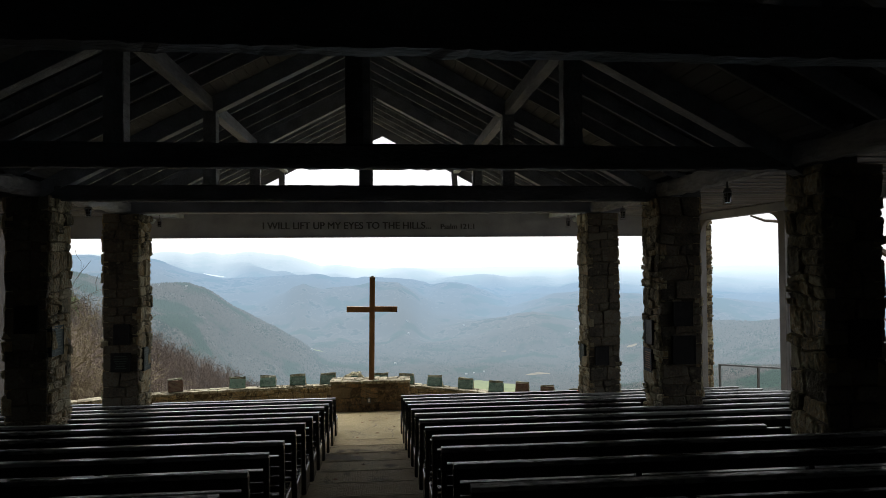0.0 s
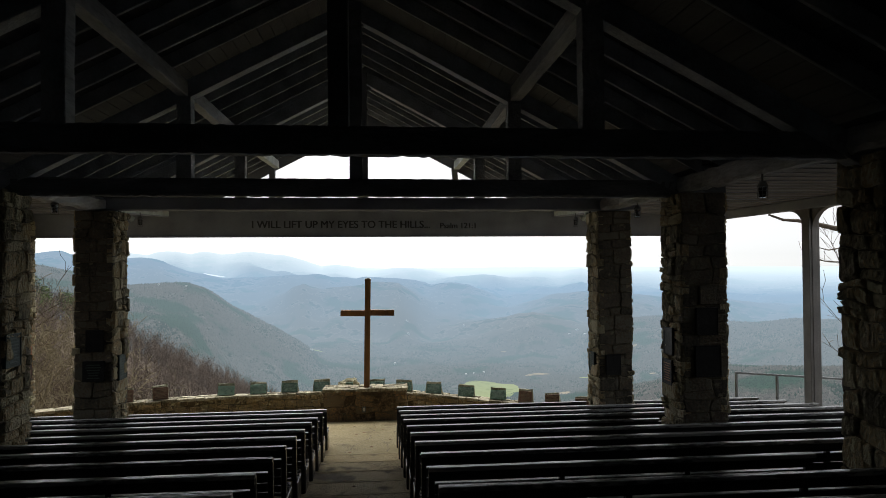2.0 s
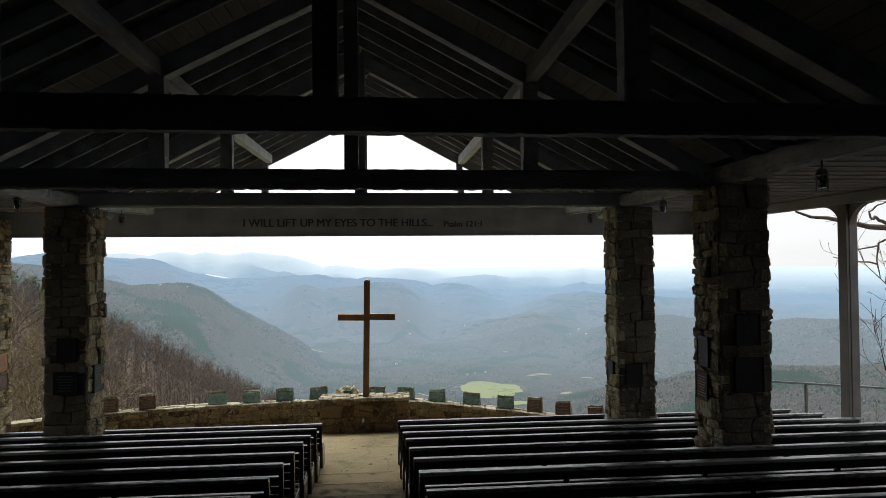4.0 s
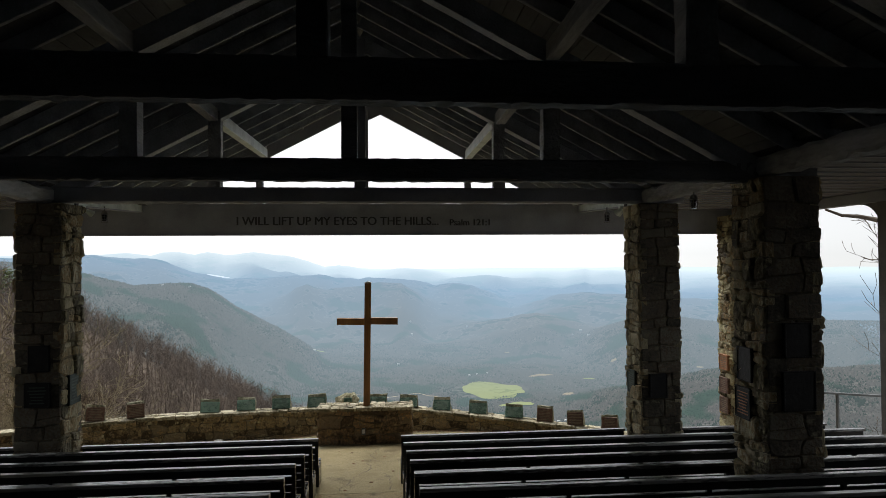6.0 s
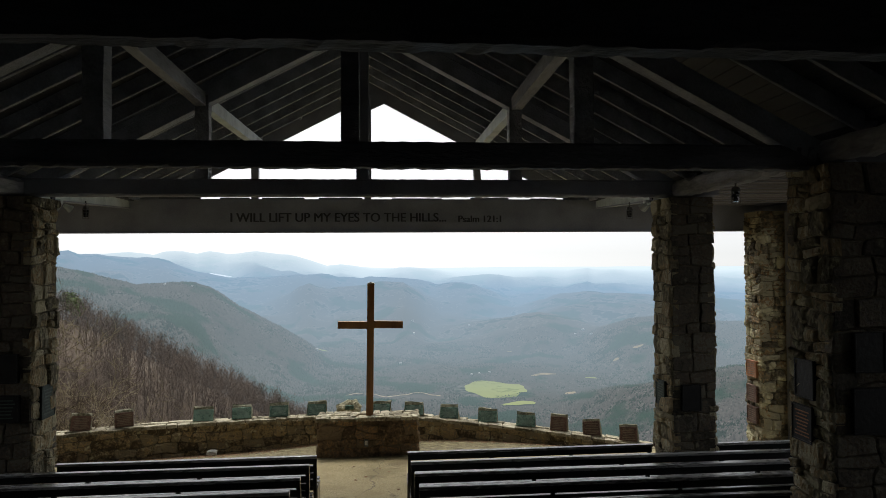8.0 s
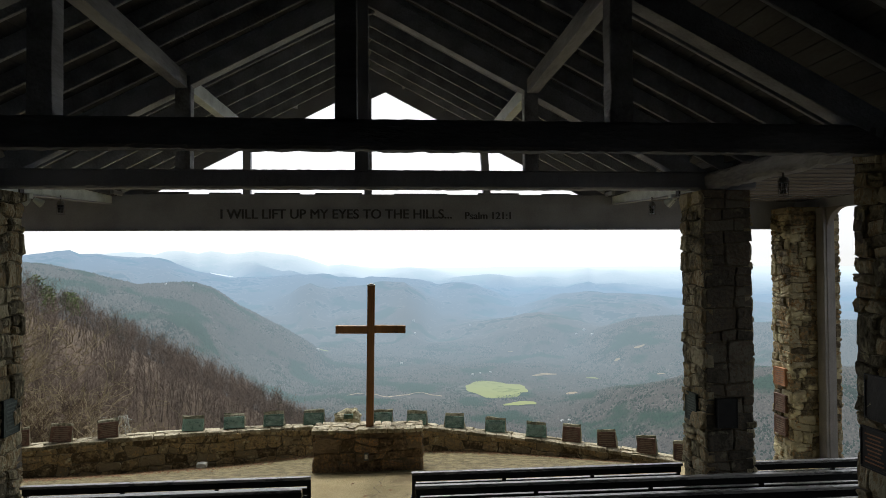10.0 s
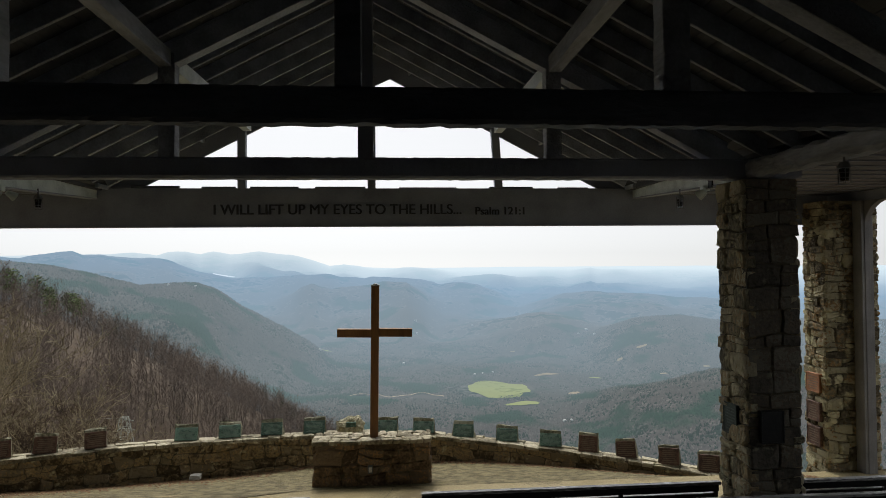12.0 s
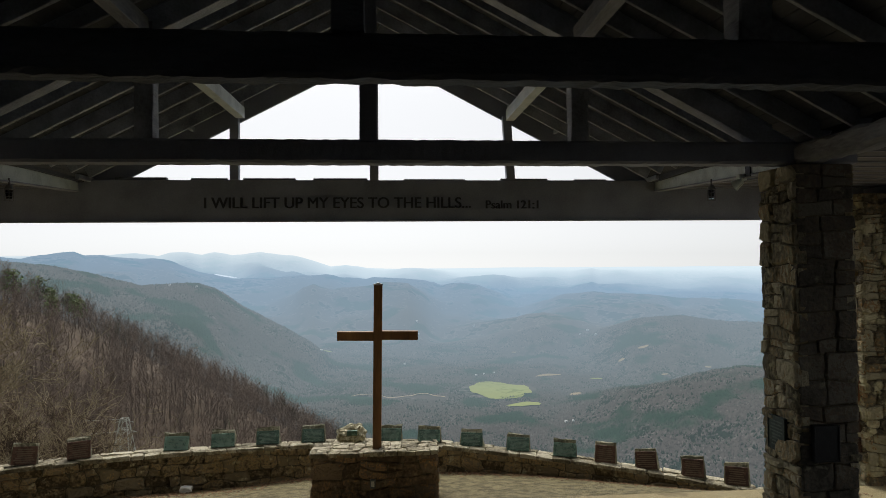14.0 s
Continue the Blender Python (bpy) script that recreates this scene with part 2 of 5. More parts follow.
# ---- mesh helpers ----
def link_mesh(name, bm, material):
    mesh = bpy.data.meshes.new(name)
    bm.to_mesh(mesh)
    bm.free()
    mesh.materials.append(material)
    return new(name, mesh)


def thing(name, label, category, group="", kind="", at=(0, 0, 0)):
    ob = new(name)
    ob.empty_display_size = 0.2
    ob.location = at
    return tagged(ob, label, category, group, kind)


def part(name, bm, material, parent, label=""):
    ob = link_mesh(name, bm, material)
    ob.parent = parent
    ob.matrix_parent_inverse = parent.matrix_basis.inverted()
    return tagged(ob, label)


def solid(name, bm, material, label, category, group="", kind=""):
    return tagged(link_mesh(name, bm, material), label, category, group, kind)


def block(bm, x0, x1, y0, y1, z0, z1, bevel=0.0):
    made = bmesh.ops.create_cube(bm, size=1.0, matrix=Matrix.LocRotScale(((x0 + x1) / 2, (y0 + y1) / 2, (z0 + z1) / 2), None, (x1 - x0, y1 - y0, z1 - z0)))
    if bevel:
        edges = list({e for v in made["verts"] for e in v.link_edges})
        bmesh.ops.bevel(bm, geom=edges, offset=bevel, segments=1, affect="EDGES", profile=0.5)
    return bm


def boxed(*a, bevel=0.0):
    return block(bmesh.new(), *a, bevel=bevel)


def timber(p, q, wide, deep, hew=0.0, cuts=1, seed=0, up=(0, 0, 1), bevel=0.008, ragged=0.0):
    """A beam from p to q with slightly hewn, uneven faces."""
    bm = bmesh.new()
    p, q = Vector(p), Vector(q)
    along = (q - p).normalized()
    side = along.cross(Vector(up)).normalized()
    top = side.cross(along)
    rnd = random.Random(seed)
    b = min(bevel, wide / 4, deep / 4)
    outline = [(-wide / 2 + b, -deep / 2), (wide / 2 - b, -deep / 2), (wide / 2, -deep / 2 + b), (wide / 2, deep / 2 - b),
               (wide / 2 - b, deep / 2), (-wide / 2 + b, deep / 2), (-wide / 2, deep / 2 - b), (-wide / 2, -deep / 2 + b)]
    rings = []
    for i in range(cuts + 1):
        c = p.lerp(q, i / cuts)
        ring = []
        for j, (s, u) in enumerate(outline):
            ring.append(bm.verts.new(c + side * (s + rnd.uniform(-hew, hew)) + top * (u + rnd.uniform(-hew, hew) + (rnd.uniform(-0.6, 1.0) * ragged if u < 0 else 0.0))))
        rings.append(ring)
    for a, c in zip(rings, rings[1:]):
        for j in range(8):
            bm.faces.new((a[j], a[(j + 1) % 8], c[(j + 1) % 8], c[j]))
    bm.faces.new(rings[0][::-1])
    bm.faces.new(rings[-1])
    bmesh.ops.recalc_face_normals(bm, faces=bm.faces[:])
    return bm


def tube(bm, points, radii, sides=5):
    """A tapered round limb through the points."""
    rings = []
    for i, (c, r) in enumerate(zip(points, radii)):
        c = Vector(c)
        way = (Vector(points[min(i + 1, len(points) - 1)]) - Vector(points[max(i - 1, 0)])).normalized()
        a = way.orthogonal().normalized()
        b = way.cross(a)
        rings.append([bm.verts.new(c + (a * math.cos(2 * math.pi * k / sides) + b * math.sin(2 * math.pi * k / sides)) * r) for k in range(sides)])
    for a, b in zip(rings, rings[1:]):
        for k in range(sides):
            bm.faces.new((a[k], a[(k + 1) % sides], b[(k + 1) % sides], b[k]))
    bm.faces.new(rings[0][::-1])
    bm.faces.new(rings[-1])
    return bm


def prism(points, y0, y1):
    """A flat outline in x and z, given thickness along y."""
    bm = bmesh.new()
    front = [bm.verts.new((x, y0, z)) for x, z in points]
    back = [bm.verts.new((x, y1, z)) for x, z in points]
    bm.faces.new(front)
    bm.faces.new(back[::-1])
    for i in range(len(points)):
        j = (i + 1) % len(points)
        bm.faces.new((front[j], front[i], back[i], back[j]))
    bmesh.ops.recalc_face_normals(bm, faces=bm.faces[:])
    return bm


def courses(length, height, rnd, low, high, short, long):
    """Rows of uneven stones that fill a rectangle: x, z, width, height."""
    rows, z = [], 0.0
    while z < height - 0.02:
        h = min(rnd.uniform(low, high), height - z)
        if height - z - h < low * 0.6:
            h = height - z
        x = 0.0
        while x < length - 0.01:
            w = rnd.uniform(short, long)
            if length - x - w < short * 0.7:
                w = length - x
            if h > low * 1.5 and rnd.random() < 0.25:
                k = rnd.uniform(0.4, 0.6) * h
                rows += [(x, z, w, k), (x, z + k, w, h - k)]
            else:
                rows.append((x, z, w, h))
            x += w
        z += h
    return rows


def masonry(parent, material, length, height, rnd, place, low, high, short, long, depth=0.12, gap=0.008, proud=0.028, dome=0.016, wobble=0.05, name="stone", inset=(0.78, 0.9), chip=(0.08, 0.3)):
    """Lays uneven stones over a rectangle. place(u, v, out) gives a point: along, up and out of the face. Each stone is an object."""
    phase = rnd.uniform(0, 99)

    def bend(u, v):
        """Joints wander: shifts a point of the course grid."""
        edge = min(u, length - u, 0.15) / 0.15 if length > 0.3 else 1.0
        du = wobble * noise.noise((u * 3.1 + phase, v * 3.7, 1.3)) * (0.5 + 0.5 * edge)
        dv = wobble * 1.3 * noise.noise((u * 2.3 + phase, v * 3.1, 7.7)) if 0.02 < v < height - 0.02 else 0.0
        return u + du, v + dv

    for u0, v0, w, h in courses(length, height, rnd, low, high, short, long):
        g = gap / 2
        c = min(w, h) * rnd.uniform(*chip)
        ring = [(u0 + g + c, v0 + g), (u0 + w / 2, v0 + g), (u0 + w - g - c * rnd.random(), v0 + g), (u0 + w - g, v0 + g + c), (u0 + w - g, v0 + h / 2), (u0 + w - g, v0 + h - g - c * rnd.random()),
                (u0 + w - g - c, v0 + h - g), (u0 + w / 2, v0 + h - g), (u0 + g + c * rnd.random(), v0 + h - g), (u0 + g, v0 + h - g - c), (u0 + g, v0 + h / 2), (u0 + g, v0 + g + c * rnd.random())]
        ring = [bend(u, v) for u, v in ring]
        mu, mv = sum(p[0] for p in ring) / 12, sum(p[1] for p in ring) / 12
        out = rnd.uniform(-0.3, 1.0) * proud
        tilt_u, tilt_v = rnd.uniform(-0.06, 0.06), rnd.uniform(-0.06, 0.06)
        verts = [place(u, v, -depth) for u, v in ring]
        verts += [place(u, v, out - 0.012 + rnd.uniform(-0.004, 0.004)) for u, v in ring]
        for u, v in ring:
            k = rnd.uniform(*inset)
            a, b = mu + (u - mu) * k, mv + (v - mv) * k
            verts.append(place(a, b, out + dome * rnd.uniform(0.2, 1.0) + tilt_u * (a - mu) + tilt_v * (b - mv)))
        verts.append(place(mu, mv, out + dome * rnd.uniform(0.3, 1.2)))
        faces = []
        for i in range(12):
            j = (i + 1) % 12
            faces += [(i, j, 12 + j, 12 + i), (12 + i, 12 + j, 24 + j, 24 + i), (24 + i, 24 + j, 36)]
        mesh = bpy.data.meshes.new(name)
        mid = sum((Vector(v) for v in verts), Vector()) / len(verts)
        mesh.from_pydata([Vector(v) - mid for v in verts], [], faces)
        mesh.materials.append(material)
        ob = new(name, mesh)
        ob.parent = parent
        ob.matrix_parent_inverse = parent.matrix_basis.inverted()
        ob.location = mid


def pier(name, x0, x1, y0, y1, z0, z1, seed, label, material=None, low=0.11, high=0.34, short=0.15, long=0.42):
    """A square pillar of field stone: a mortar core with stones laid in courses on four faces."""
    rnd = random.Random(seed)
    ob = thing(name, label, "pillar", "stone pillars", at=((x0 + x1) / 2, (y0 + y1) / 2, z0))
    part("mortar_core", boxed(x0 + 0.022, x1 - 0.022, y0 + 0.022, y1 - 0.022, z0, z1), MORTAR, ob)
    faces = (((x0, y0), (1, 0), (0, -1), x1 - x0), ((x1, y0), (0, 1), (1, 0), y1 - y0), ((x1, y1), (-1, 0), (0, 1), x1 - x0), ((x0, y1), (0, -1), (-1, 0), y1 - y0))
    for (cx, cy), along, away, length in faces:
        def place(u, v, out, cx=cx, cy=cy, along=along, away=away):
            return (cx + along[0] * u + away[0] * out, cy + along[1] * u + away[1] * out, z0 + v)
        if away[1] and not material:        # front and rear faces: flat squared stones, wide joints, shade painted into their tone
            masonry(ob, STONE_FLAT_SHADED, length, z1 - z0, rnd, place, 0.16, 0.37, 0.24, 0.52, gap=0.014, proud=0.022, dome=0.006, wobble=0.06, inset=(0.86, 0.95), chip=(0.05, 0.16))
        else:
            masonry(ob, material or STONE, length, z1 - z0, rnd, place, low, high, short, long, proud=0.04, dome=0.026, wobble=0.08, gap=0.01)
    return ob


# ---- the plan ----
ROW0, PITCH, RISE = 15.35, 0.97, 0.146
PEW_H = 0.67
ROWS = 20


def row_y(k):
    return ROW0 - PITCH * k


def row_floor(k):
    return 0.834 + 0.1377 * (k - 1) if k else 0.76


def lip(k):
    """The front edge of the step that carries row k."""
    return row_y(k) + 0.5


def apron(y):
    """The sloping apron between the first step and the altar."""
    return 0.47 + 0.0863 * (19.1 - y)


def floor_at(y):
    """The floor's height along the aisle."""
    if y >= lip(1):
        return apron(y) if y < 19.6 else max(0.417 - 0.13 * (y - 19.6), 0.1)
    return row_floor(min(max(int((lip(0) - y) / PITCH), 1), ROWS))


# floor: broad shallow steps that carry one row of pews each, then a ramp down to the altar
bm = bmesh.new()
for k in range(1, ROWS + 1):
    block(bm, -10.6, 10.6, lip(k + 1), lip(k), -0.6, row_floor(k), 0.012)
floor = solid("floor", bm, AISLE, "worn tan concrete floor in broad shallow steps", "floor", kind="structure")
for k in range(1, ROWS + 1):               # the worn front lip of each step, crumbling a little
    edge = timber((-0.86, lip(k) - 0.016, row_floor(k) - 0.012), (0.95, lip(k) - 0.016, row_floor(k) - 0.012), 0.03, 0.034, 0.005, 26, 800 + k, bevel=0.008)
    part("nosing", edge, NOSING, floor, "worn pale step edge")
bm = bmesh.new()
profile = [(lip(1), apron(lip(1))), (17.0, apron(17.0)), (19.1, apron(19.1)), (19.1, -0.6), (lip(1), -0.6)]
for x in (-10.6, 10.6):
    for y, z in profile:
        bm.verts.new((x, y, z))
bm.verts.ensure_lookup_table()
v = bm.verts
bm.faces.new([v[i] for i in range(5)])
bm.faces.new([v[i] for i in range(9, 4, -1)])
for i in range(5):
    j = (i + 1) % 5
    bm.faces.new((v[i], v[5 + i], v[5 + j], v[j]))
bmesh.ops.recalc_face_normals(bm, faces=bm.faces[:])
solid("floor_ramp", bm, CONCRETE, "sloping tan concrete apron before the altar", "floor", kind="structure")

# thin cracks across the apron
def crack(x, y, end, drift, seed):
    rnd = random.Random(seed)
    bm = bmesh.new()
    previous = None
    while y > end:
        z = apron(y) + 0.004
        w = rnd.uniform(0.005, 0.013)
        pair = (bm.verts.new((x - w, y, z)), bm.verts.new((x + w, y, z)))
        if previous:
            bm.faces.new((previous[0], previous[1], pair[1], pair[0]))
        previous = pair
        x += rnd.uniform(-0.06, 0.05) + drift
        y -= 0.08
    solid("floor_crack", bm, MORTAR, "dark crack wandering over the concrete apron", "crack", kind="structure")


crack(0.36, 19.05, 16.4, -0.006, 3)
crack(0.12, 16.7, 15.0, -0.025, 8)
crack(0.42, 16.3, 14.95, 0.012, 14)

# gravelled strip between the apron and the curved wall, falling away to the wall
CX, CR, CY = -1.2, 15.7, 22.4


def wall_y(x):
    return CY - CR + math.sqrt(CR * CR - (x - CX) ** 2)


def gravel_edge(x):
    """Where the concrete ends and the gravel begins."""
    return 19.1 - 0.3 * min(max(-1.3 - x, 0), 5)


def gravel(x, y):
    if y < 19.1:
        return apron(y) + 0.012
    foot = float(np.interp(x, (-9, -8, -7, -6, -4.5, -3.7, -2.8, -1.7, 1.3, 3.2, 5, 6.6, 9), (0.1, 0.03, -0.1, -0.18, -0.22, -0.24, -0.2, -0.12, -0.02, 0.01, 0.0, 0.03, 0.2)))
    return 0.47 + (foot - 0.47) * min((y - 19.1) / max(wall_y(x) - 19.1, 0.6), 1.2)


bm = bmesh.new()
grid = []
for i in range(41):
    x = -11 + 22 * i / 40
    near, away = gravel_edge(x), min(wall_y(x) + 0.22, 23.0)
    stops = [near, near * 0.5 + 9.55, 19.101] if x < -1.4 else [19.101, 19.3, 19.5]
    stops += [stops[-1] + (max(away, 19.7) - stops[-1]) * k / 6 for k in range(1, 7)]
    grid.append([bm.verts.new((x, y, gravel(x, y) + 0.008 * noise.noise((x * 2, y * 2, 0)))) for y in stops])
for a, b in zip(grid, grid[1:]):
    for j in range(8):
        bm.faces.new((a[j], b[j], b[j + 1], a[j + 1]))
solid("gravel_terrace", bm, PEBBLE, "brown pebbled ground strewn with leaves before the wall", "ground", kind="structure")

# scattered pebbles and dead leaves
def scatter(name, count, seed, size, flat, where, material, label, category):
    rnd = np.random.RandomState(seed)
    verts, faces = [], []
    for _ in range(count):
        x, y, z = where(rnd)
        r, turn = rnd.uniform(*size), rnd.uniform(0, 6.28)
        n = len(verts)
        for k in range(4):
            a = turn + k * math.pi / 2 + rnd.uniform(-0.4, 0.4)
            verts.append((x + r * math.cos(a), y + r * math.sin(a), z + rnd.uniform(0.0, 0.4) * r * flat))
        verts.append((x + rnd.uniform(-0.3, 0.3) * r, y + rnd.uniform(-0.3, 0.3) * r, z + r * flat))
        faces += [(n, n + 1, n + 4), (n + 1, n + 2, n + 4), (n + 2, n + 3, n + 4), (n + 3, n, n + 4)]
    mesh = bpy.data.meshes.new(name)
    mesh.from_pydata(verts, [], faces)
    mesh.materials.append(material)
    return tagged(new(name, mesh), label, category, kind="stuff")


def on_gravel(rnd):
    x = rnd.uniform(-9, 9)
    y = 22.35 - 3.2 * rnd.uniform(0, 1) ** 1.3 - 0.03 * (x + 1.2) ** 2
    return x, max(y, 19.15), gravel(x, max(y, 19.15)) + 0.004


def at_wall_foot(rnd):
    x = -9 + 18 * rnd.uniform(0, 1) ** 1.9
    y = 22.4 - 15.7 + math.sqrt(15.7 ** 2 - (x + 1.2) ** 2) - 0.02 - abs(rnd.normal(0, 0.55 if x < -2.5 else 0.2))
    return x, y, gravel(x, y) + 0.006


scatter("pebbles", 6000, 1, (0.006, 0.016), 0.5, on_gravel, PEBBLE, "loose tan pebbles strewn over the terrace", "pebbles")
def in_aisle(rnd):
    y = rnd.uniform(6.0, 18.5)
    return rnd.uniform(-0.7, 0.75), y, floor_at(y) + 0.004


scatter("fallen_leaves", 26, 6, (0.02, 0.05), 0.4, in_aisle, DEAD_LEAF, "few curled dead leaves on the aisle steps", "leaves")
scatter("dead_leaves", 3600, 2, (0.018, 0.04), 0.35, at_wall_foot, DEAD_LEAF, "brown dead leaves drifted against the wall", "leaves")

# ---- pillars ----
PILLAR_ROWS = ((14.76, 15.5), (10.96, 11.7), (7.0, 7.66), (3.0, 3.7), (-0.5, 0.24))
for i, (y0, y1) in enumerate(PILLAR_ROWS):
    base = floor_at(y0 + 0.2) - 0.15
    for side in (-1, 1):
        x0, x1 = (5.23, 5.98) if side > 0 else (-5.745 if i == 1 else -5.83, -5.07)
        if side > 0 and i:
            shift = (0.0, 0.07, 0.275, 0.34, 0.4)[i]
            x0, x1 = x0 + shift, x1 + shift
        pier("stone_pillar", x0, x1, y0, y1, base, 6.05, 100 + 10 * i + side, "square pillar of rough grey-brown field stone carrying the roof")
pier("stone_pier", 9.45, 10.62, 19.07, 19.75, 0.2, 6.15, 301, "square corner pier of pale tan field stone", STONE_TAN, low=0.1, high=0.27, short=0.16, long=0.46)
pier("stone_pier", -10.25, -9.2, 19.07, 19.75, 0.2, 6.15, 302, "square corner pier of pale tan field stone", STONE_TAN, low=0.1, high=0.27, short=0.16, long=0.46)

# ---- roof ----
SLOPE, RIDGE = 0.525, 9.1
TRUSS_Y = (15.1, 11.3, 7.42, 3.3, -0.6)


def soffit(x):
    return RIDGE - SLOPE * abs(x - 0.03)


def truss(y, seed, lift, drop):
    ob = thing("roof_truss", "dark hewn timber roof truss spanning two stone pillars", "roof truss", "roof trusses", at=(0, y, 6.0))
    # Front truss: grey paint, its paler tone also carrying light from the opening.
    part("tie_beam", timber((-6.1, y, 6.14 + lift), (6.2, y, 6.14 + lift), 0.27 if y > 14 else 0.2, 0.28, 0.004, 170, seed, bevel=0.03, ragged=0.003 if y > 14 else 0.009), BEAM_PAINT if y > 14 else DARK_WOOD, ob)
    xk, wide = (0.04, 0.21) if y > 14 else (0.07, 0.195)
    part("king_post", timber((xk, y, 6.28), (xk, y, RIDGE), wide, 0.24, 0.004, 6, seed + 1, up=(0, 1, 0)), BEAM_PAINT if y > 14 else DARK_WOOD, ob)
    for s in (-1, 1):
        part("queen_post", timber((0.03 + s * 2.6, y, 6.28), (0.03 + s * 2.6, y, soffit(2.63)), 0.22, 0.2, 0.006, 5, seed + 2 + s, up=(0, 1, 0)), GREY_TIMBER, ob, "weathered grey post")
        part("principal_rafter", timber((0.03 + s * 0.05, y, RIDGE - 0.08 - drop), (0.03 + s * 5.9, y, RIDGE - 0.08 - drop - SLOPE * 5.85), 0.2, 0.26, 0.004, 8, seed + 5 + s), RAFTER, ob)
    part("gusset", prism([(-0.36, 8.92), (-0.08, 8.74), (0.18, 8.74), (0.42, 8.92), (0.06, 9.12)], y - 0.03, y + 0.03), DARK_WOOD, ob)
    return ob


for i, y in enumerate(TRUSS_Y):
    truss(y, 500 + 20 * i, (0.075, 0.0, 0.015, 0.015, 0.0)[i], (0.0, 0.05, 0.08, 0.08, 0.08)[i])

roof = thing("roof", "dark boarded gable roof over the open chapel", "roof", kind="structure", at=(0, 7, 9.3))
BACK_Y, FRONT_Y = -4.0, 20.35
for s in (-1, 1):
    bm = bmesh.new()
    n = 0
    d = 0.0
    while d < 5.65:                       # deck boards run along the ridge
        w = 0.19
        a, b = d, d + w - 0.012
        pts = [(0.03 + s * a, RIDGE + 0.36 - SLOPE * a), (0.03 + s * b, RIDGE + 0.36 - SLOPE * b), (0.03 + s * b, RIDGE + 0.39 - SLOPE * b), (0.03 + s * a, RIDGE + 0.39 - SLOPE * a)]
        f = [bm.verts.new((x, BACK_Y, z)) for x, z in pts]
        g = [bm.verts.new((x, FRONT_Y, z)) for x, z in pts]
        bm.faces.new(f)
        bm.faces.new(g[::-1])
        for i in range(4):
            j = (i + 1) % 4
            bm.faces.new((f[j], f[i], g[i], g[j]))
        d += w
    bmesh.ops.recalc_face_normals(bm, faces=bm.faces[:])
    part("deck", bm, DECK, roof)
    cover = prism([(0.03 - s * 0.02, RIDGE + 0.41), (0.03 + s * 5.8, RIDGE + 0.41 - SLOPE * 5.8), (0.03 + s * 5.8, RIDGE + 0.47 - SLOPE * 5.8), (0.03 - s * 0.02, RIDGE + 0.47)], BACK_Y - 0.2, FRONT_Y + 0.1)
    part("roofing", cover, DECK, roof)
    rafter_mesh = {}
    y = 19.45 - 35 * 0.667
    while y < 19.6:
        if all(abs(y - t) > 0.17 for t in TRUSS_Y):
            reach = 5.3 if y > 15.2 else 5.65
            if reach not in rafter_mesh:
                ob = part("rafter", timber((0.03 + s * 0.03, 0, RIDGE + 0.24), (0.03 + s * reach, 0, RIDGE + 0.24 - SLOPE * (reach - 0.03)), 0.055, 0.22, 0.002, 6, 77), RAFTER, roof)
                rafter_mesh[reach] = ob.data
            else:
                ob = new("rafter", rafter_mesh[reach])
                ob.parent = roof
                ob.matrix_parent_inverse = roof.matrix_basis.inverted()
            ob.location = (0, y, 0)
        y += 0.667
    # Front length is paler: lighter paint, plus the opening's light in its tone.
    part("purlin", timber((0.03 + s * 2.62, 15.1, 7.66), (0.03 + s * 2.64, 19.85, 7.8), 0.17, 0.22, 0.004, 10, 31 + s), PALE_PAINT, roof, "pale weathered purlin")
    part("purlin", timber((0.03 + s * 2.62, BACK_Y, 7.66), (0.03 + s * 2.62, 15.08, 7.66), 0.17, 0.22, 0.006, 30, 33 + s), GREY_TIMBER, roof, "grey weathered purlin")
    rake = prism([(0.03, RIDGE - 0.04), (0.03 + s * 6.3, RIDGE - 0.02 - SLOPE * 6.3), (0.03 + s * 6.3, RIDGE + 0.40 - SLOPE * 6.3), (0.03, RIDGE + 0.40)], 20.06, 20.12)
    part("rake_board", rake, BEAM_PAINT, roof)
    for k in range(6):                   # small lookout blocks behind the rake board
        x = 0.03 + s * (0.75 + 0.95 * k)
        part("lookout", timber((x, 19.5, soffit(x) + 0.3), (x, 20.06, soffit(x) + 0.3), 0.07, 0.09, 0, 1), RAFTER, roof)
    # plate beams along the pillar tops: hewn logs, then a painted beam out to the front beam
    xc = 5.5 if s > 0 else -5.45
    for a, b in zip((BACK_Y, 0.2, 4.0, 7.6, 11.4), (0.2, 4.0, 7.6, 11.4, 15.2)):
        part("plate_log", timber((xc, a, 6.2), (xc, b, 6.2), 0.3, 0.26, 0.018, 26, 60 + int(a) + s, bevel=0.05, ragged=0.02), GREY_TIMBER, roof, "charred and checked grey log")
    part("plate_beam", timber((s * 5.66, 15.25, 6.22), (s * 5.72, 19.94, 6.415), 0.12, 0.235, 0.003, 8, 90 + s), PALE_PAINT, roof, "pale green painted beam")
    part("beam_ledge", timber((s * 5.66, 15.25, 6.09), (s * 5.72, 19.94, 6.285), 0.16, 0.025, 0.002, 8, 94 + s), BEAM_PAINT, roof, "thin grey strip under the beam")
part("gusset", prism([(-0.40, 8.87), (-0.02, 8.69), (0.36, 8.87), (0.36, 8.93), (0.03, 9.10), (-0.40, 8.93)], 20.0, 20.05), BEAM_PAINT, roof)

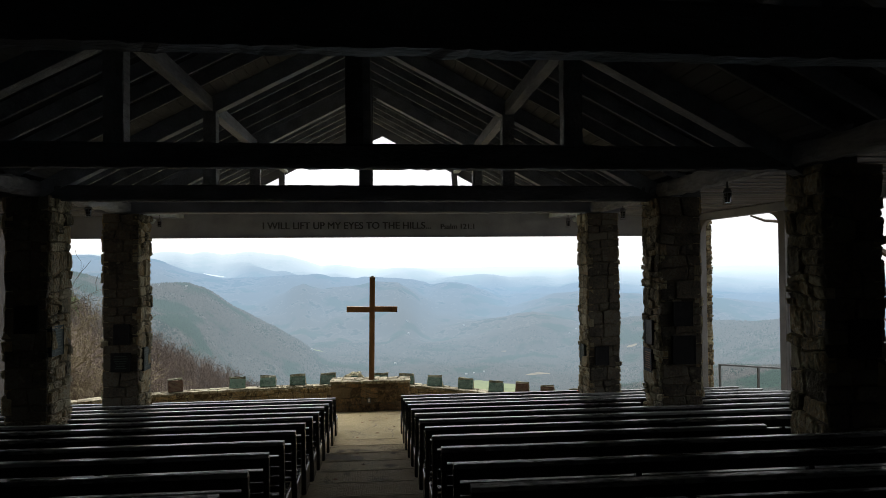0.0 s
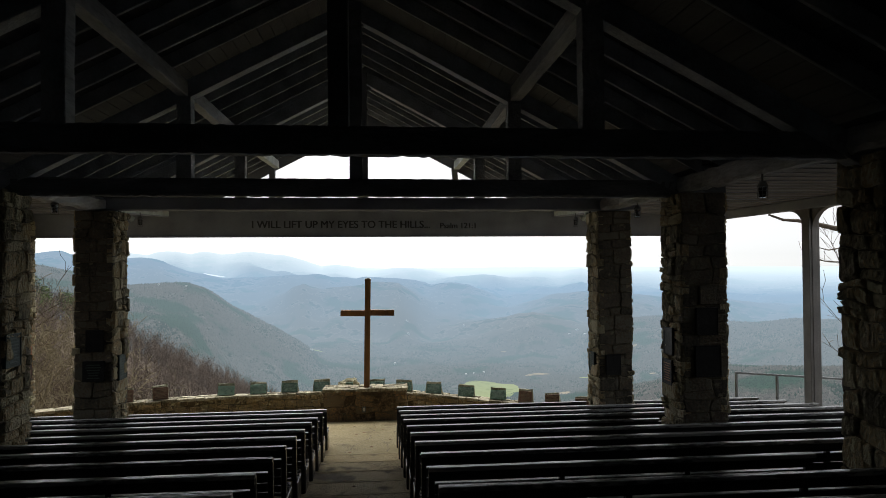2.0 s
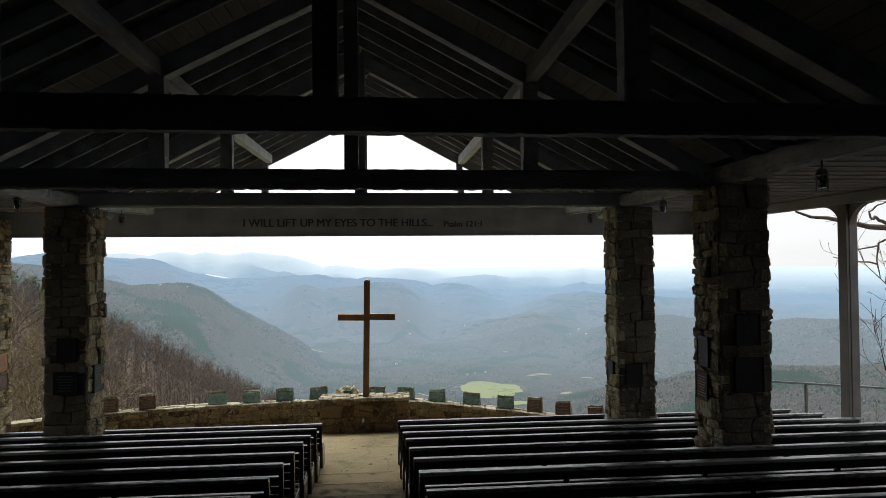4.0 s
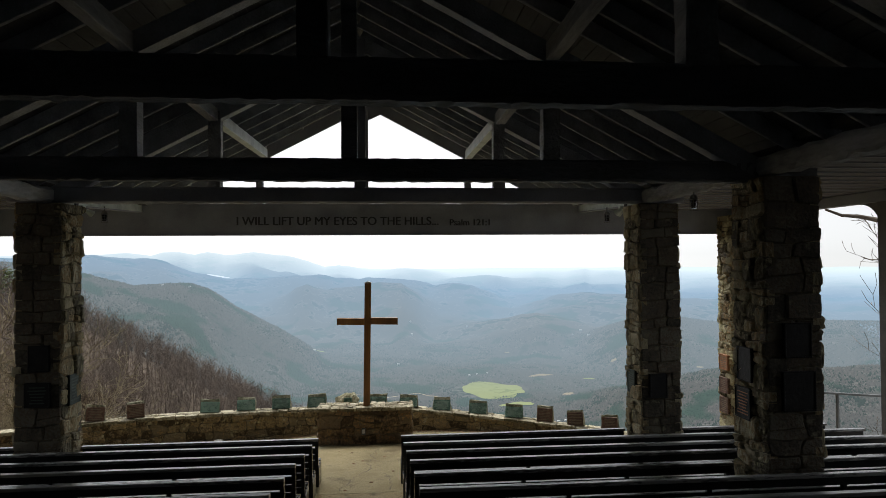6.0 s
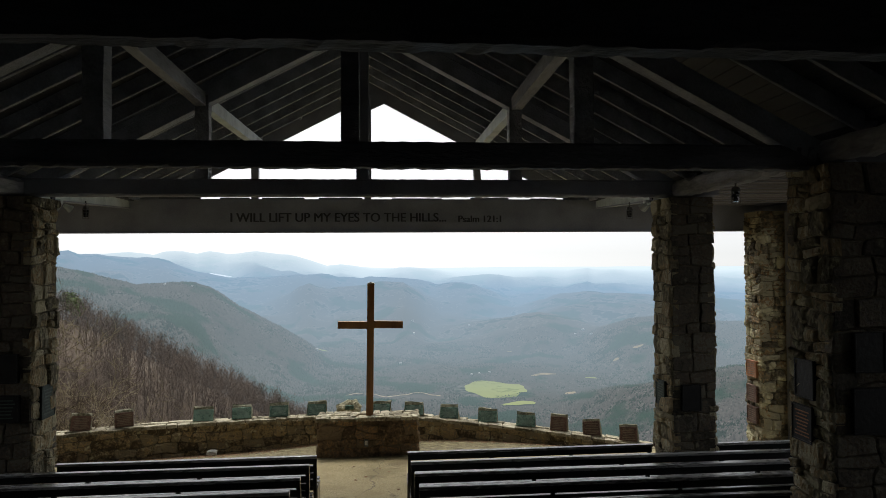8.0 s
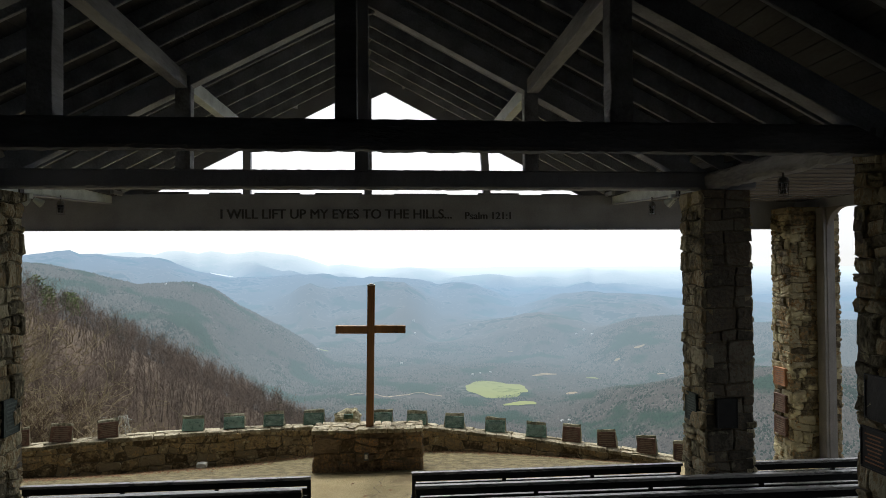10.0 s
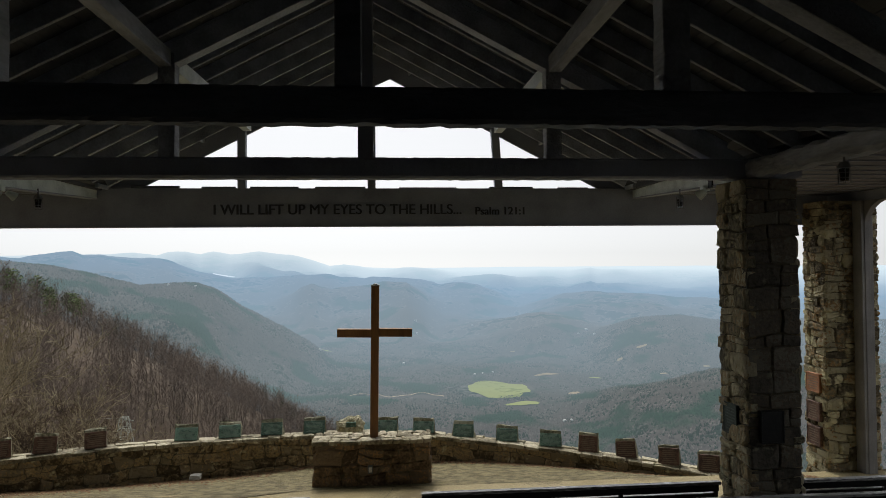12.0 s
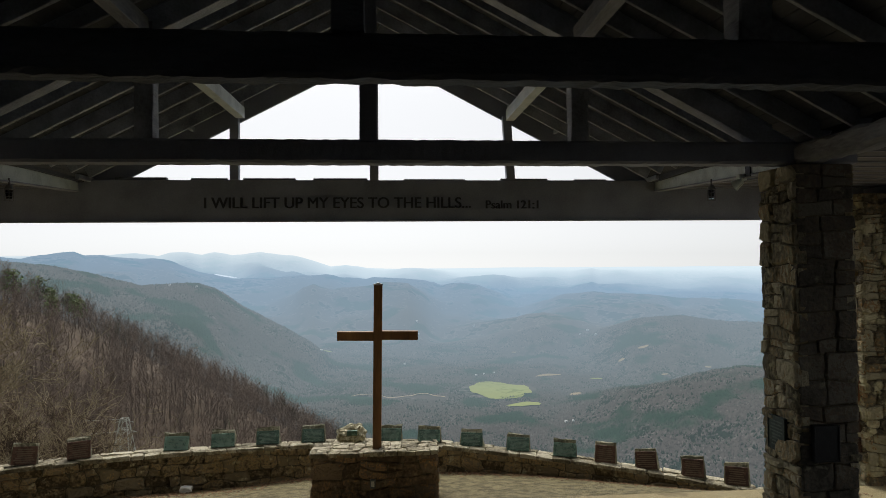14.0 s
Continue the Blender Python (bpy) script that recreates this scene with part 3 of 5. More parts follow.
# front beam with its lettering, and the posts above it
beam = thing("front_beam", "long grey-brown painted beam over the open front, lettered in black", "beam", kind="structure", at=(0, 20.0, 5.69))
part("beam_face", timber((-10.1, 20.02, 6.1), (10.6, 20.02, 6.1), 0.12, 0.82, 0.0, 1, bevel=0.01), BEAM_PAINT, beam)
part("lower_strip", timber((-10.1, 19.945, 5.705), (10.6, 19.945, 5.705), 0.03, 0.04, 0.0, 1), BEAM_PAINT, beam)
rnd = random.Random(9)
x = -5.0
while x < 5.0:
    w = rnd.uniform(0.5, 1.5)
    part("shim", boxed(x, x + w, 19.97, 20.07, 6.51, 6.53 + rnd.choice((0.0, 0.03, 0.015)), bevel=0.004), DARK_WOOD, beam)
    x += w + rnd.uniform(0.3, 0.9)
for x, lean, top in ((-2.75, 0.0, 7.8), (-0.045, 0.0, 8.9), (2.69, -0.075, 7.8)):
    part("gable_post", timber((x, 20.0, 6.51), (x + lean, 20.0, top), 0.17, 0.15, 0.002, 4, 12, up=(0, 1, 0)), BEAM_PAINT, beam)


def lettering(words, x, z, width, height, y, material, parent):
    curve = bpy.data.curves.new("lettering", "FONT")
    curve.body, curve.size, curve.extrude, curve.offset = words, 1.0, 0.02, 0.0
    ob = bpy.data.objects.new("lettering", curve)
    scene.collection.objects.link(ob)
    bpy.context.view_layer.update()
    mesh = bpy.data.meshes.new_from_object(ob.evaluated_get(bpy.context.evaluated_depsgraph_get()))
    bpy.data.objects.remove(ob)
    co = np.array([v.co[:] for v in mesh.vertices])
    low, high = co.min(0), co.max(0)
    bold = bmesh.new()                    # strikes side by side make the strokes bold
    for k in (-2, -1, 0, 1, 2):
        strike = mesh.copy()
        for v in strike.vertices:
            a, b, c = v.co
            v.co = (x + (a - low[0]) / (high[0] - low[0]) * width + 0.0036 * k, y - c * 0.4 - 0.001 * k, z + b / 0.70 * height)
        bold.from_mesh(strike)
    bold.to_mesh(mesh)
    bold.free()
    mesh.materials.clear()
    mesh.materials.append(material)
    ob = new("lettering", mesh)
    ob.parent = parent
    ob.matrix_parent_inverse = parent.matrix_basis.inverted()
    return tagged(ob, "black raised letters")


lettering("I WILL LIFT UP MY EYES TO THE HILLS...", -3.32, 5.955, 5.19, 0.215, 19.955, LETTER, beam)
lettering("Psalm 121:1", 2.18, 5.94, 1.06, 0.165, 19.955, LETTER, beam)

# side aisles: flat boarded ceilings, outer posts with arched brackets
for s in (-1, 1):
    xo = 10.28 if s > 0 else -10.2
    bm = bmesh.new()
    y = BACK_Y
    while y < 20.0:
        inner = s * (5.75 if y > 15.0 else 5.55)
        block(bm, min(inner, xo), max(inner, xo), y, y + 0.232, 6.34, 6.37)
        y += 0.24
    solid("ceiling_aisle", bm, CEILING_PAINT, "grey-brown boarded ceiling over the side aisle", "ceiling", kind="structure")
    # Added strips over the joints: lit board edges put into a paler tone.
    bm = bmesh.new()
    y = BACK_Y + 0.236
    while y < 19.9:
        inner = s * (5.76 if y > 15.0 else 5.56)
        block(bm, min(inner, xo - s * 0.12), max(inner, xo - s * 0.12), y - 0.016, y + 0.016, 6.322, 6.34)
        y += 0.48
    solid("ceiling_lit_edges", bm, BEAM_PAINT, "thin grey strips for the lit board edges of the ceiling", "ceiling", kind="structure")
    lid = boxed(min(s * 5.56, xo + s * 0.3), max(s * 5.56, xo + s * 0.3), BACK_Y, 20.1, 6.46, 6.6)
    solid("aisle_roof", lid, DECK, "dark flat roof over the side aisle", "roof", kind="structure")
    posts = [18.9, 14.95, 10.95, 6.95, 2.95, -1.05]
    rail = thing("aisle_arcade", "grey painted arcade of posts and curved brackets along the aisle", "arcade", kind="structure", at=(xo, 9, 1))
    part("header", timber((xo, BACK_Y, 6.22), (xo, 20.0, 6.22), 0.2, 0.22, 0.0, 1), BEAM_PAINT, rail)
    for y in posts:
        xp = xo if s < 0 else (10.17 if y > 18 else 10.36)
        part("post", timber((xp, y, floor_at(y) - 0.1), (xp, y, 6.12), 0.26, 0.26, 0.0, 1, up=(0, 1, 0)), POST_PAINT, rail)
        part("post_core", timber((xp - s * 0.01, y, floor_at(y) - 0.1), (xp - s * 0.01, y, 5.7), 0.12, 0.29, 0.0, 1, up=(0, 1, 0)), POST_PAINT, rail)
        for w in (-1, 1):
            r = 0.55
            bm = bmesh.new()
            outline = [(0.13, 6.12), (0.13, 6.12 - r - 0.06)] + [(0.13 + r * (1 - math.cos(a)), 6.12 - r - 0.02 + r * math.sin(a)) for a in np.linspace(0.08, math.pi / 2, 9)] + [(0.13 + r + 0.05, 6.12)]
            fr = [bm.verts.new((xp - 0.06, y + w * d, z)) for d, z in outline]
            bk = [bm.verts.new((xp + 0.06, y + w * d, z)) for d, z in outline]
            bm.faces.new(fr)
            bm.faces.new(bk[::-1])
            for i in range(len(outline)):
                j = (i + 1) % len(outline)
                bm.faces.new((fr[j], fr[i], bk[i], bk[j]))
            bmesh.ops.recalc_face_normals(bm, faces=bm.faces[:])
            part("bracket", bm, POST_PAINT, rail)

# unseen side walls, added to keep daylight off the rear half of the hall
solid("wall_west", boxed(-10.75, -10.4, BACK_Y, 10.8, 0.6, 6.33), MOSSY, "unseen dark stone side wall added to block daylight", "wall", kind="structure")
solid("wall_east", boxed(10.55, 10.9, BACK_Y, 6.8, 0.6, 6.33), MOSSY, "unseen dark stone side wall added to block daylight", "wall", kind="structure")
# unseen rear wall and gable, added behind the pews to shut out light
solid("wall_rear", boxed(-10.6, 10.6, BACK_Y - 0.4, BACK_Y, 0.5, 6.35), MOSSY, "unseen dark stone rear wall added to block daylight", "wall", kind="structure")
solid("unseen_gable_rear", prism([(-6.5, 6.35), (6.5, 6.35), (0.03, RIDGE + 0.38)], BACK_Y - 0.4, BACK_Y - 0.05), DECK, "unseen dark boarded gable added to block daylight", "wall", kind="structure")

# ---- altar and cross ----
rnd = random.Random(21)
altar = thing("altar", "low altar of brown field stone topped with pale flagstones", "altar", at=(-0.04, 19.7, 0.3))
part("mortar_core", boxed(-1.195, 1.105, 19.445, 20.08, 0.2, 1.29), MORTAR, altar)
masonry(altar, STONE_DARK, 2.35, 0.93, rnd, lambda u, v, out: (-1.22 + u, 19.42 - out, 0.35 + v), 0.17, 0.36, 0.25, 0.66, gap=0.010, dome=0.02, wobble=0.11)
masonry(altar, STONE_DARK, 0.68, 0.93, rnd, lambda u, v, out: (-1.22 - out, 20.1 - u, 0.35 + v), 0.17, 0.36, 0.2, 0.45, wobble=0.06)
masonry(altar, STONE_DARK, 0.68, 0.93, rnd, lambda u, v, out: (1.13 + out, 19.42 + u, 0.35 + v), 0.17, 0.36, 0.2, 0.45, wobble=0.06)
masonry(altar, STONE_PALE, 2.41, 0.74, rnd, lambda u, v, out: (-1.25 + u, 19.38 + v, 1.31 + out), 0.14, 0.27, 0.14, 0.42, depth=0.07, gap=0.014, proud=0.02, dome=0.003, wobble=0.11, name="flagstone", inset=(0.9, 0.97))
box = thing("outlet_box", "small grey weatherproof outlet box on the altar front", "outlet", at=(-0.09, 19.38, 0.75))
part("box", boxed(-0.14, -0.04, 19.34, 19.41, 0.66, 0.83, bevel=0.012), RAIL_METAL, box)
part("cover", boxed(-0.12, -0.06, 19.33, 19.342, 0.70, 0.80, bevel=0.004), PLASTIC, box, "white plastic cover")

cross = thing("cross", "tall plain brown timber cross standing on the stone altar", "cross", at=(0, 19.75, 1.3))
part("upright", timber((-0.02, 19.75, 1.28), (0.025, 19.75, 4.44), 0.165, 0.165, 0.0006, 6, 4, up=(0, 1, 0), bevel=0.008), CROSS_WOOD, cross)
for a, b in ((-0.765, -0.075), (0.095, 0.785)):
    part("arm", timber((a, 19.75, 3.47), (b, 19.75, 3.455), 0.165, 0.17, 0.0006, 3, 5), CROSS_WOOD, cross)
part("cap", prism([(-0.065, 4.44), (0.115, 4.44), (0.115, 4.455), (0.025, 4.49), (-0.065, 4.455)], 19.665, 19.835), PLASTIC, cross, "small pale metal cap")

# ---- curved wall ----
def wall_top(x):
    return 0.63 - 0.03 * min(max(x, 0), 2) - 0.064 * max(x - 1.4, 0) + 0.02 * max(-4 - x, 0)


rnd = random.Random(33)
curved = thing("stone_wall", "low curved wall of brown field stone with pale flat capstones", "wall", at=(0, CY, 0))
bm = bmesh.new()
ring = []
for i in range(61):
    x = -10.2 + 20.2 * i / 60
    y, t = wall_y(x), wall_top(x) - 0.022
    ring.append([bm.verts.new(p) for p in ((x, y + 0.042, -0.6), (x, y + 0.042, t), (x, y + 0.45, t), (x, y + 0.45, -3.0))])
for a, b in zip(ring, ring[1:]):
    for j in range(3):
        bm.faces.new((a[j], b[j], b[j + 1], a[j + 1]))
bmesh.ops.recalc_face_normals(bm, faces=bm.faces[:])
part("mortar_core", bm, MORTAR, curved)
def on_wall(u, v, out):
    x = -9.9 + u
    turn = math.atan2(x - CX, math.sqrt(CR * CR - (x - CX) ** 2))
    return (x - out * math.sin(turn), wall_y(x) + 0.02 - out * math.cos(turn), wall_top(x) - 1.02 + v)


def on_top(u, v, out):
    x = -10.0 + u
    turn = math.atan2(x - CX, math.sqrt(CR * CR - (x - CX) ** 2))
    return (x + v * math.sin(turn), wall_y(x) - 0.02 + v * math.cos(turn), wall_top(x) + out)


masonry(curved, STONE_BROWN, 19.4, 0.97, rnd, on_wall, 0.16, 0.38, 0.2, 0.58, gap=0.012, dome=0.02, wobble=0.10)
masonry(curved, STONE_PALE, 19.6, 0.48, rnd, on_top, 0.16, 0.30, 0.22, 0.6, depth=0.07, gap=0.014, proud=0.02, dome=0.003, wobble=0.11, name="capstone", inset=(0.9, 0.97))


def plaque(x, metal, lines, width=0.43, height=0.40, tilt=0.0, lean=24, label="green bronze plate on a sloping stone block on the wall", text=RELIEF_GREEN):
    y, z = wall_y(x) + 0.2, wall_top(x) + 0.01
    turn = math.degrees(math.atan2(-(x - CX), math.sqrt(CR * CR - (x - CX) ** 2)))
    ob = thing("memorial_plaque", label, "plaque", "plaques on the wall", at=(x, y, z))
    m = pose(x, y, z, 0, tilt, turn)
    rnd = random.Random(int(x * 100))
    bm = bmesh.new()                     # rough backing block, wedge shaped
    back = 0.06
    pts = [(-0.5, 0.0, 0), (0.5, 0.0, 0), (0.46, height * math.sin(radians(lean)), height), (-0.46, height * math.sin(radians(lean)), height), (-0.52, back + 0.1, 0), (0.52, back + 0.1, 0), (0.47, back + 0.12, height * 1.0), (-0.47, back + 0.12, height * 1.0)]
    vs = [bm.verts.new((p[0] * (width + 0.03) + rnd.uniform(-0.02, 0.02), p[1] + rnd.uniform(-0.008, 0.008), p[2] + (0.05 if p[2] else 0) + rnd.uniform(-0.025, 0.025))) for p in pts]
    for f in ((0, 1, 2, 3), (5, 4, 7, 6), (4, 0, 3, 7), (1, 5, 6, 2), (3, 2, 6, 7), (4, 5, 1, 0)):
        bm.faces.new([vs[i] for i in f])
    bmesh.ops.subdivide_edges(bm, edges=bm.edges[:], cuts=2, use_grid_fill=True)
    for v in bm.verts:
        v.co += Vector([rnd.uniform(-0.016, 0.016) for _ in range(3)])
    bmesh.ops.recalc_face_normals(bm, faces=bm.faces[:])
    bm.transform(m)
    part("backing_stone", bm, MOSSY, ob, "rough stone backing")
    lay = m @ pose(0, -0.012, 0.0, -lean, 0, 0)
    bm = boxed(-width / 2, width / 2, -0.03, 0.0, 0.015, height + 0.01, bevel=0.006)
    bm.transform(lay)
    plate = part("plate", bm, metal, ob)
    for i in range(lines):
        w = width * rnd.uniform(0.55, 0.86)
        z0 = 0.04 + (height - 0.07) * (i + 0.3) / lines
        bm = boxed(-w / 2, w / 2, -0.033, -0.03, z0, z0 + (height - 0.07) / lines * 0.45)
        bm.transform(lay)
        part("text_bar", bm, text, plate)
    return ob


BROWN_LABEL = "brown bronze plate on a sloping stone block on the wall"
for x in (-4.62, -3.63, -2.64, -1.6, 0.21, 1.13, 2.12, 3.17, 4.18):
    plaque(x, VERDIGRIS, 8, 0.51, 0.31 if x < 0 or x > 1.5 else 0.29, tilt=(4 if x == -4.62 else 0))
for x, tilt in ((-8.17, 0), (-7.41, 6), (-6.47, -1), (5.01, 0), (5.82, -6), (6.65, -4), (7.37, -3)):
    plaque(x, BROWN_BRONZE, 7, 0.45 if x < 0 else 0.44, 0.37, tilt, 18, BROWN_LABEL, RELIEF)

# boulder with its own small plate, and a white rock at the wall's foot
rnd = random.Random(5)
boulder = thing("boulder", "rounded tan boulder with a small green plate on the wall", "boulder", at=(-0.7, 22.6, 0.63))
bm = bmesh.new()
bmesh.ops.create_icosphere(bm, subdivisions=4, radius=0.5)
for v in bm.verts:
    v.co *= 1 + 0.3 * noise.noise(v.co * 3.6) + 0.14 * noise.noise(v.co * 9) + 0.08 * noise.noise(v.co * 19)
    v.co = (v.co.x * 0.7 - 0.68, v.co.y * 0.42 + 22.62, max(v.co.z * 0.52, -0.17) + 0.79)
part("rock", bm, LICHEN_ROCK, boulder)
part("plate", boxed(-0.79, -0.55, 22.385, 22.43, 0.83, 0.95, bevel=0.01), VERDIGRIS, boulder)
bm = bmesh.new()
bmesh.ops.create_cube(bm, size=1.0)
bmesh.ops.subdivide_edges(bm, edges=bm.edges[:], cuts=2, use_grid_fill=True)
for v in bm.verts:
    v.co *= 1 - 0.12 * (v.co.length > 0.75) + 0.16 * noise.noise(v.co * 2.3 + Vector((4, 1, 2)))
    v.co = (v.co.x * 0.25 - 4.29, v.co.y * 0.17 + 21.9, v.co.z * 0.15 + gravel(-4.29, 21.9) + 0.055)
solid("loose_rock", bm, WHITE_ROCK, "small white painted rock at the foot of the wall", "rock")


def wall_plate(x, y, z, w, h, face, metal, lines, label, text=RELIEF, thick=0.018, frame=True):
    """A cast plate fixed to a pillar. face: the way that it looks, in degrees about z (0 looks towards the pews)."""
    ob = thing("wall_plaque", label, "plaque", "plates on the pillars", at=(x, y, z))
    m = pose(x, y, z, 0, 0, face)
    rnd = random.Random(int(abs(x * 31 + y * 17 + z * 7) * 10))
    bm = boxed(-w / 2, w / 2, -thick, 0.09, -h / 2, h / 2, bevel=0.008)
    bm.transform(m)
    plate = part("plate", bm, metal, ob)
    if frame:
        for a in ((-w / 2, w / 2, h / 2 - 0.018, h / 2), (-w / 2, w / 2, -h / 2, -h / 2 + 0.018), (-w / 2, -w / 2 + 0.018, -h / 2 + 0.018, h / 2 - 0.018), (w / 2 - 0.018, w / 2, -h / 2 + 0.018, h / 2 - 0.018)):
            bm = boxed(a[0], a[1], -thick - 0.01, -thick, a[2], a[3], bevel=0.003)
            bm.transform(m)
            part("rim", bm, metal, plate)
    for i in range(lines):
        k = w * rnd.uniform(0.45, 0.8)
        z0 = -h / 2 + 0.05 + (h - 0.1) * (i + 0.3) / lines
        bm = boxed(-k / 2, k / 2, -thick - 0.004, -thick, z0, z0 + (h - 0.1) / lines * 0.35)
        bm.transform(m)
        part("text_bar", bm, text, plate)
    return ob


DARK_PLATE = "dark bronze plate with a raised rim on a stone pillar"
wall_plate(-5.41, 14.72, 3.37, 0.34, 0.45, 0, BRONZE, 0, DARK_PLATE)
wall_plate(-5.43, 14.72, 2.75, 0.42, 0.42, 0, BRONZE, 6, DARK_PLATE, RELIEF_DIM)
wall_plate(-5.05, 15.18, 2.77, 0.4, 0.53, 90, DARK_GREEN, 8, "green bronze plate on the inner side of a pillar", RELIEF_DIM)
wall_plate(5.53, 14.72, 2.65, 0.33, 0.44, 0, BRONZE, 0, DARK_PLATE)
wall_plate(5.21, 15.18, 2.66, 0.36, 0.44, -90, DARK_GREEN, 8, "green bronze plate on the inner side of a pillar", RELIEF_DIM)
wall_plate(5.69, 10.92, 3.96, 0.36, 0.44, 0, BRONZE, 0, DARK_PLATE)
wall_plate(5.7, 10.92, 3.32, 0.43, 0.5, 0, BRONZE, 0, DARK_PLATE)
wall_plate(5.262, 11.37, 3.6, 0.33, 0.45, -90, BRONZE, 0, DARK_PLATE)
wall_plate(5.262, 11.42, 3.08, 0.36, 0.42, -90, BRONZE, 8, "dark bronze plate with raised orange lines on a pillar", COPPER)
wall_plate(-5.39, 10.92, 4.05, 0.36, 0.46, 0, BRONZE, 0, DARK_PLATE)
wall_plate(-5.05, 11.18, 3.67, 0.4, 0.5, 90, DARK_GREEN, 8, "green bronze plate on the inner side of a pillar", RELIEF_DIM)
wall_plate(5.97, 6.98, 4.0, 0.4, 0.45, 0, BRONZE, 0, DARK_PLATE)
for z, tone in ((2.28, COPPER), (1.67, BROWN_BRONZE), (1.15, BROWN_BRONZE)):
    wall_plate(9.42, 19.4, z, 0.42, 0.40, -90, tone, 6, "orange-brown bronze plate on a tan stone pier", RELIEF, 0.06)
for z, tone in ((2.5, COPPER), (2.02, BROWN_BRONZE)):
    wall_plate(-9.17, 19.2, z, 0.5, 0.42, 90, tone, 6, "orange-brown bronze plate on a tan stone pier", RELIEF, 0.06)


# ---- pews ----
def pew(x0, x1, k):
    """A bench of dark boards on uprights, its back towards the rear of the hall."""
    y, z = row_y(k), row_floor(k)
    rnd = random.Random(k * 7 + int(x0 * 3))
    ob = thing("pew", "long black-painted board pew with worn shiny top edges", "pew", "rows of pews", at=((x0 + x1) / 2, y, z))
    top = 1.04 + RISE * k + PEW_H + rnd.uniform(-0.008, 0.008)
    sag = rnd.uniform(-0.006, 0.006)
    n = max(int((x1 - x0) / 1.1), 2)
    part("top_rail", timber((x0, y - 0.02, top - 0.022), (x1, y - 0.02, top - 0.022 + sag), 0.085, 0.044, 0.0025, n, k, bevel=0.007), PEW_RAIL, ob, "worn shiny top rail, paler grey for the sky's sheen")
    for i, (hi, lo, lean) in enumerate(((0.046, 0.15, 0.0), (0.215, 0.32, 0.1), (0.328, 0.43, 0.105), (0.438, 0.545, 0.11), (0.553, 0.63, 0.115))):
        part("back_board", timber((x0 + 0.01, y + lean, top - (hi + lo) / 2), (x1 - 0.01, y + lean, top - (hi + lo) / 2 + sag), 0.032, lo - hi, 0.002, n, k + i, bevel=0.004), PEW_PAINT, ob)
    # Added strip: the lower boards' lit top edge put into a paler tone.
    part("slot_rail", timber((x0 + 0.01, y + 0.1, top - 0.208), (x1 - 0.01, y + 0.1, top - 0.208 + sag), 0.06, 0.012, 0.001, n, k + 9, bevel=0.003), PEW_RAIL, ob, "worn grey strip for the lit top edge of the lower boards")
    for i in range(3):
        part("seat_board", timber((x0, y + 0.17 + 0.125 * i, z + 0.39 + 0.012 * i), (x1, y + 0.17 + 0.125 * i, z + 0.39 + 0.012 * i), 0.12, 0.035, 0.002, n, k + 5 + i, bevel=0.005), PEW_PAINT, ob)
    count = max(round((x1 - x0) / 1.6), 1)
    shared = None
    for i in range(count + 1):
        x = x0 + 0.035 + (x1 - x0 - 0.07) * i / count
        if shared is None:
            bm = bmesh.new()
            block(bm, -0.03, 0.03, 0.018, 0.076, 0, top - z - 0.05, 0.006)
            block(bm, -0.025, 0.025, 0.155, 0.46, 0.29, 0.365, 0.006)
            block(bm, -0.03, 0.03, 0.37, 0.45, 0, 0.285, 0.006)
            bm.transform(Matrix.Translation((0, y, z)))
            upright = part("upright", bm, PEW_PAINT, ob)
            shared = upright.data
        else:
            upright = new("upright", shared)
            upright.parent = ob
            upright.matrix_parent_inverse = ob.matrix_basis.inverted()
        upright.location = (x, 0, 0)
    for x in (x0 + 0.012, x1 - 0.012):
        bm = bmesh.new()
        block(bm, x - 0.018, x + 0.018, y + 0.045, y + 0.47, z, z + 0.37, 0.006)
        part("end_panel", bm, PEW_PAINT, ob)
    return ob


for k in range(19):
    right = 0.77 + 0.023 * (ROW0 - row_y(k))
    if k == 0:
        right = 0.77
    blocked = any(a - 0.35 < row_y(k) < b + 0.05 for a, b in PILLAR_ROWS)
    if blocked:
        spans = [(-9.0, -5.95), (-4.98, -0.77), (right, 5.1), (6.15 if row_y(k) > 9 else 6.55, 9.25 + 0.03 * k)]
    else:
        spans = [(-9.0, -0.77), (right, 9.25 + 0.04 * min(k, 4))]
    for a, b in spans:
        pew(a, b, k)


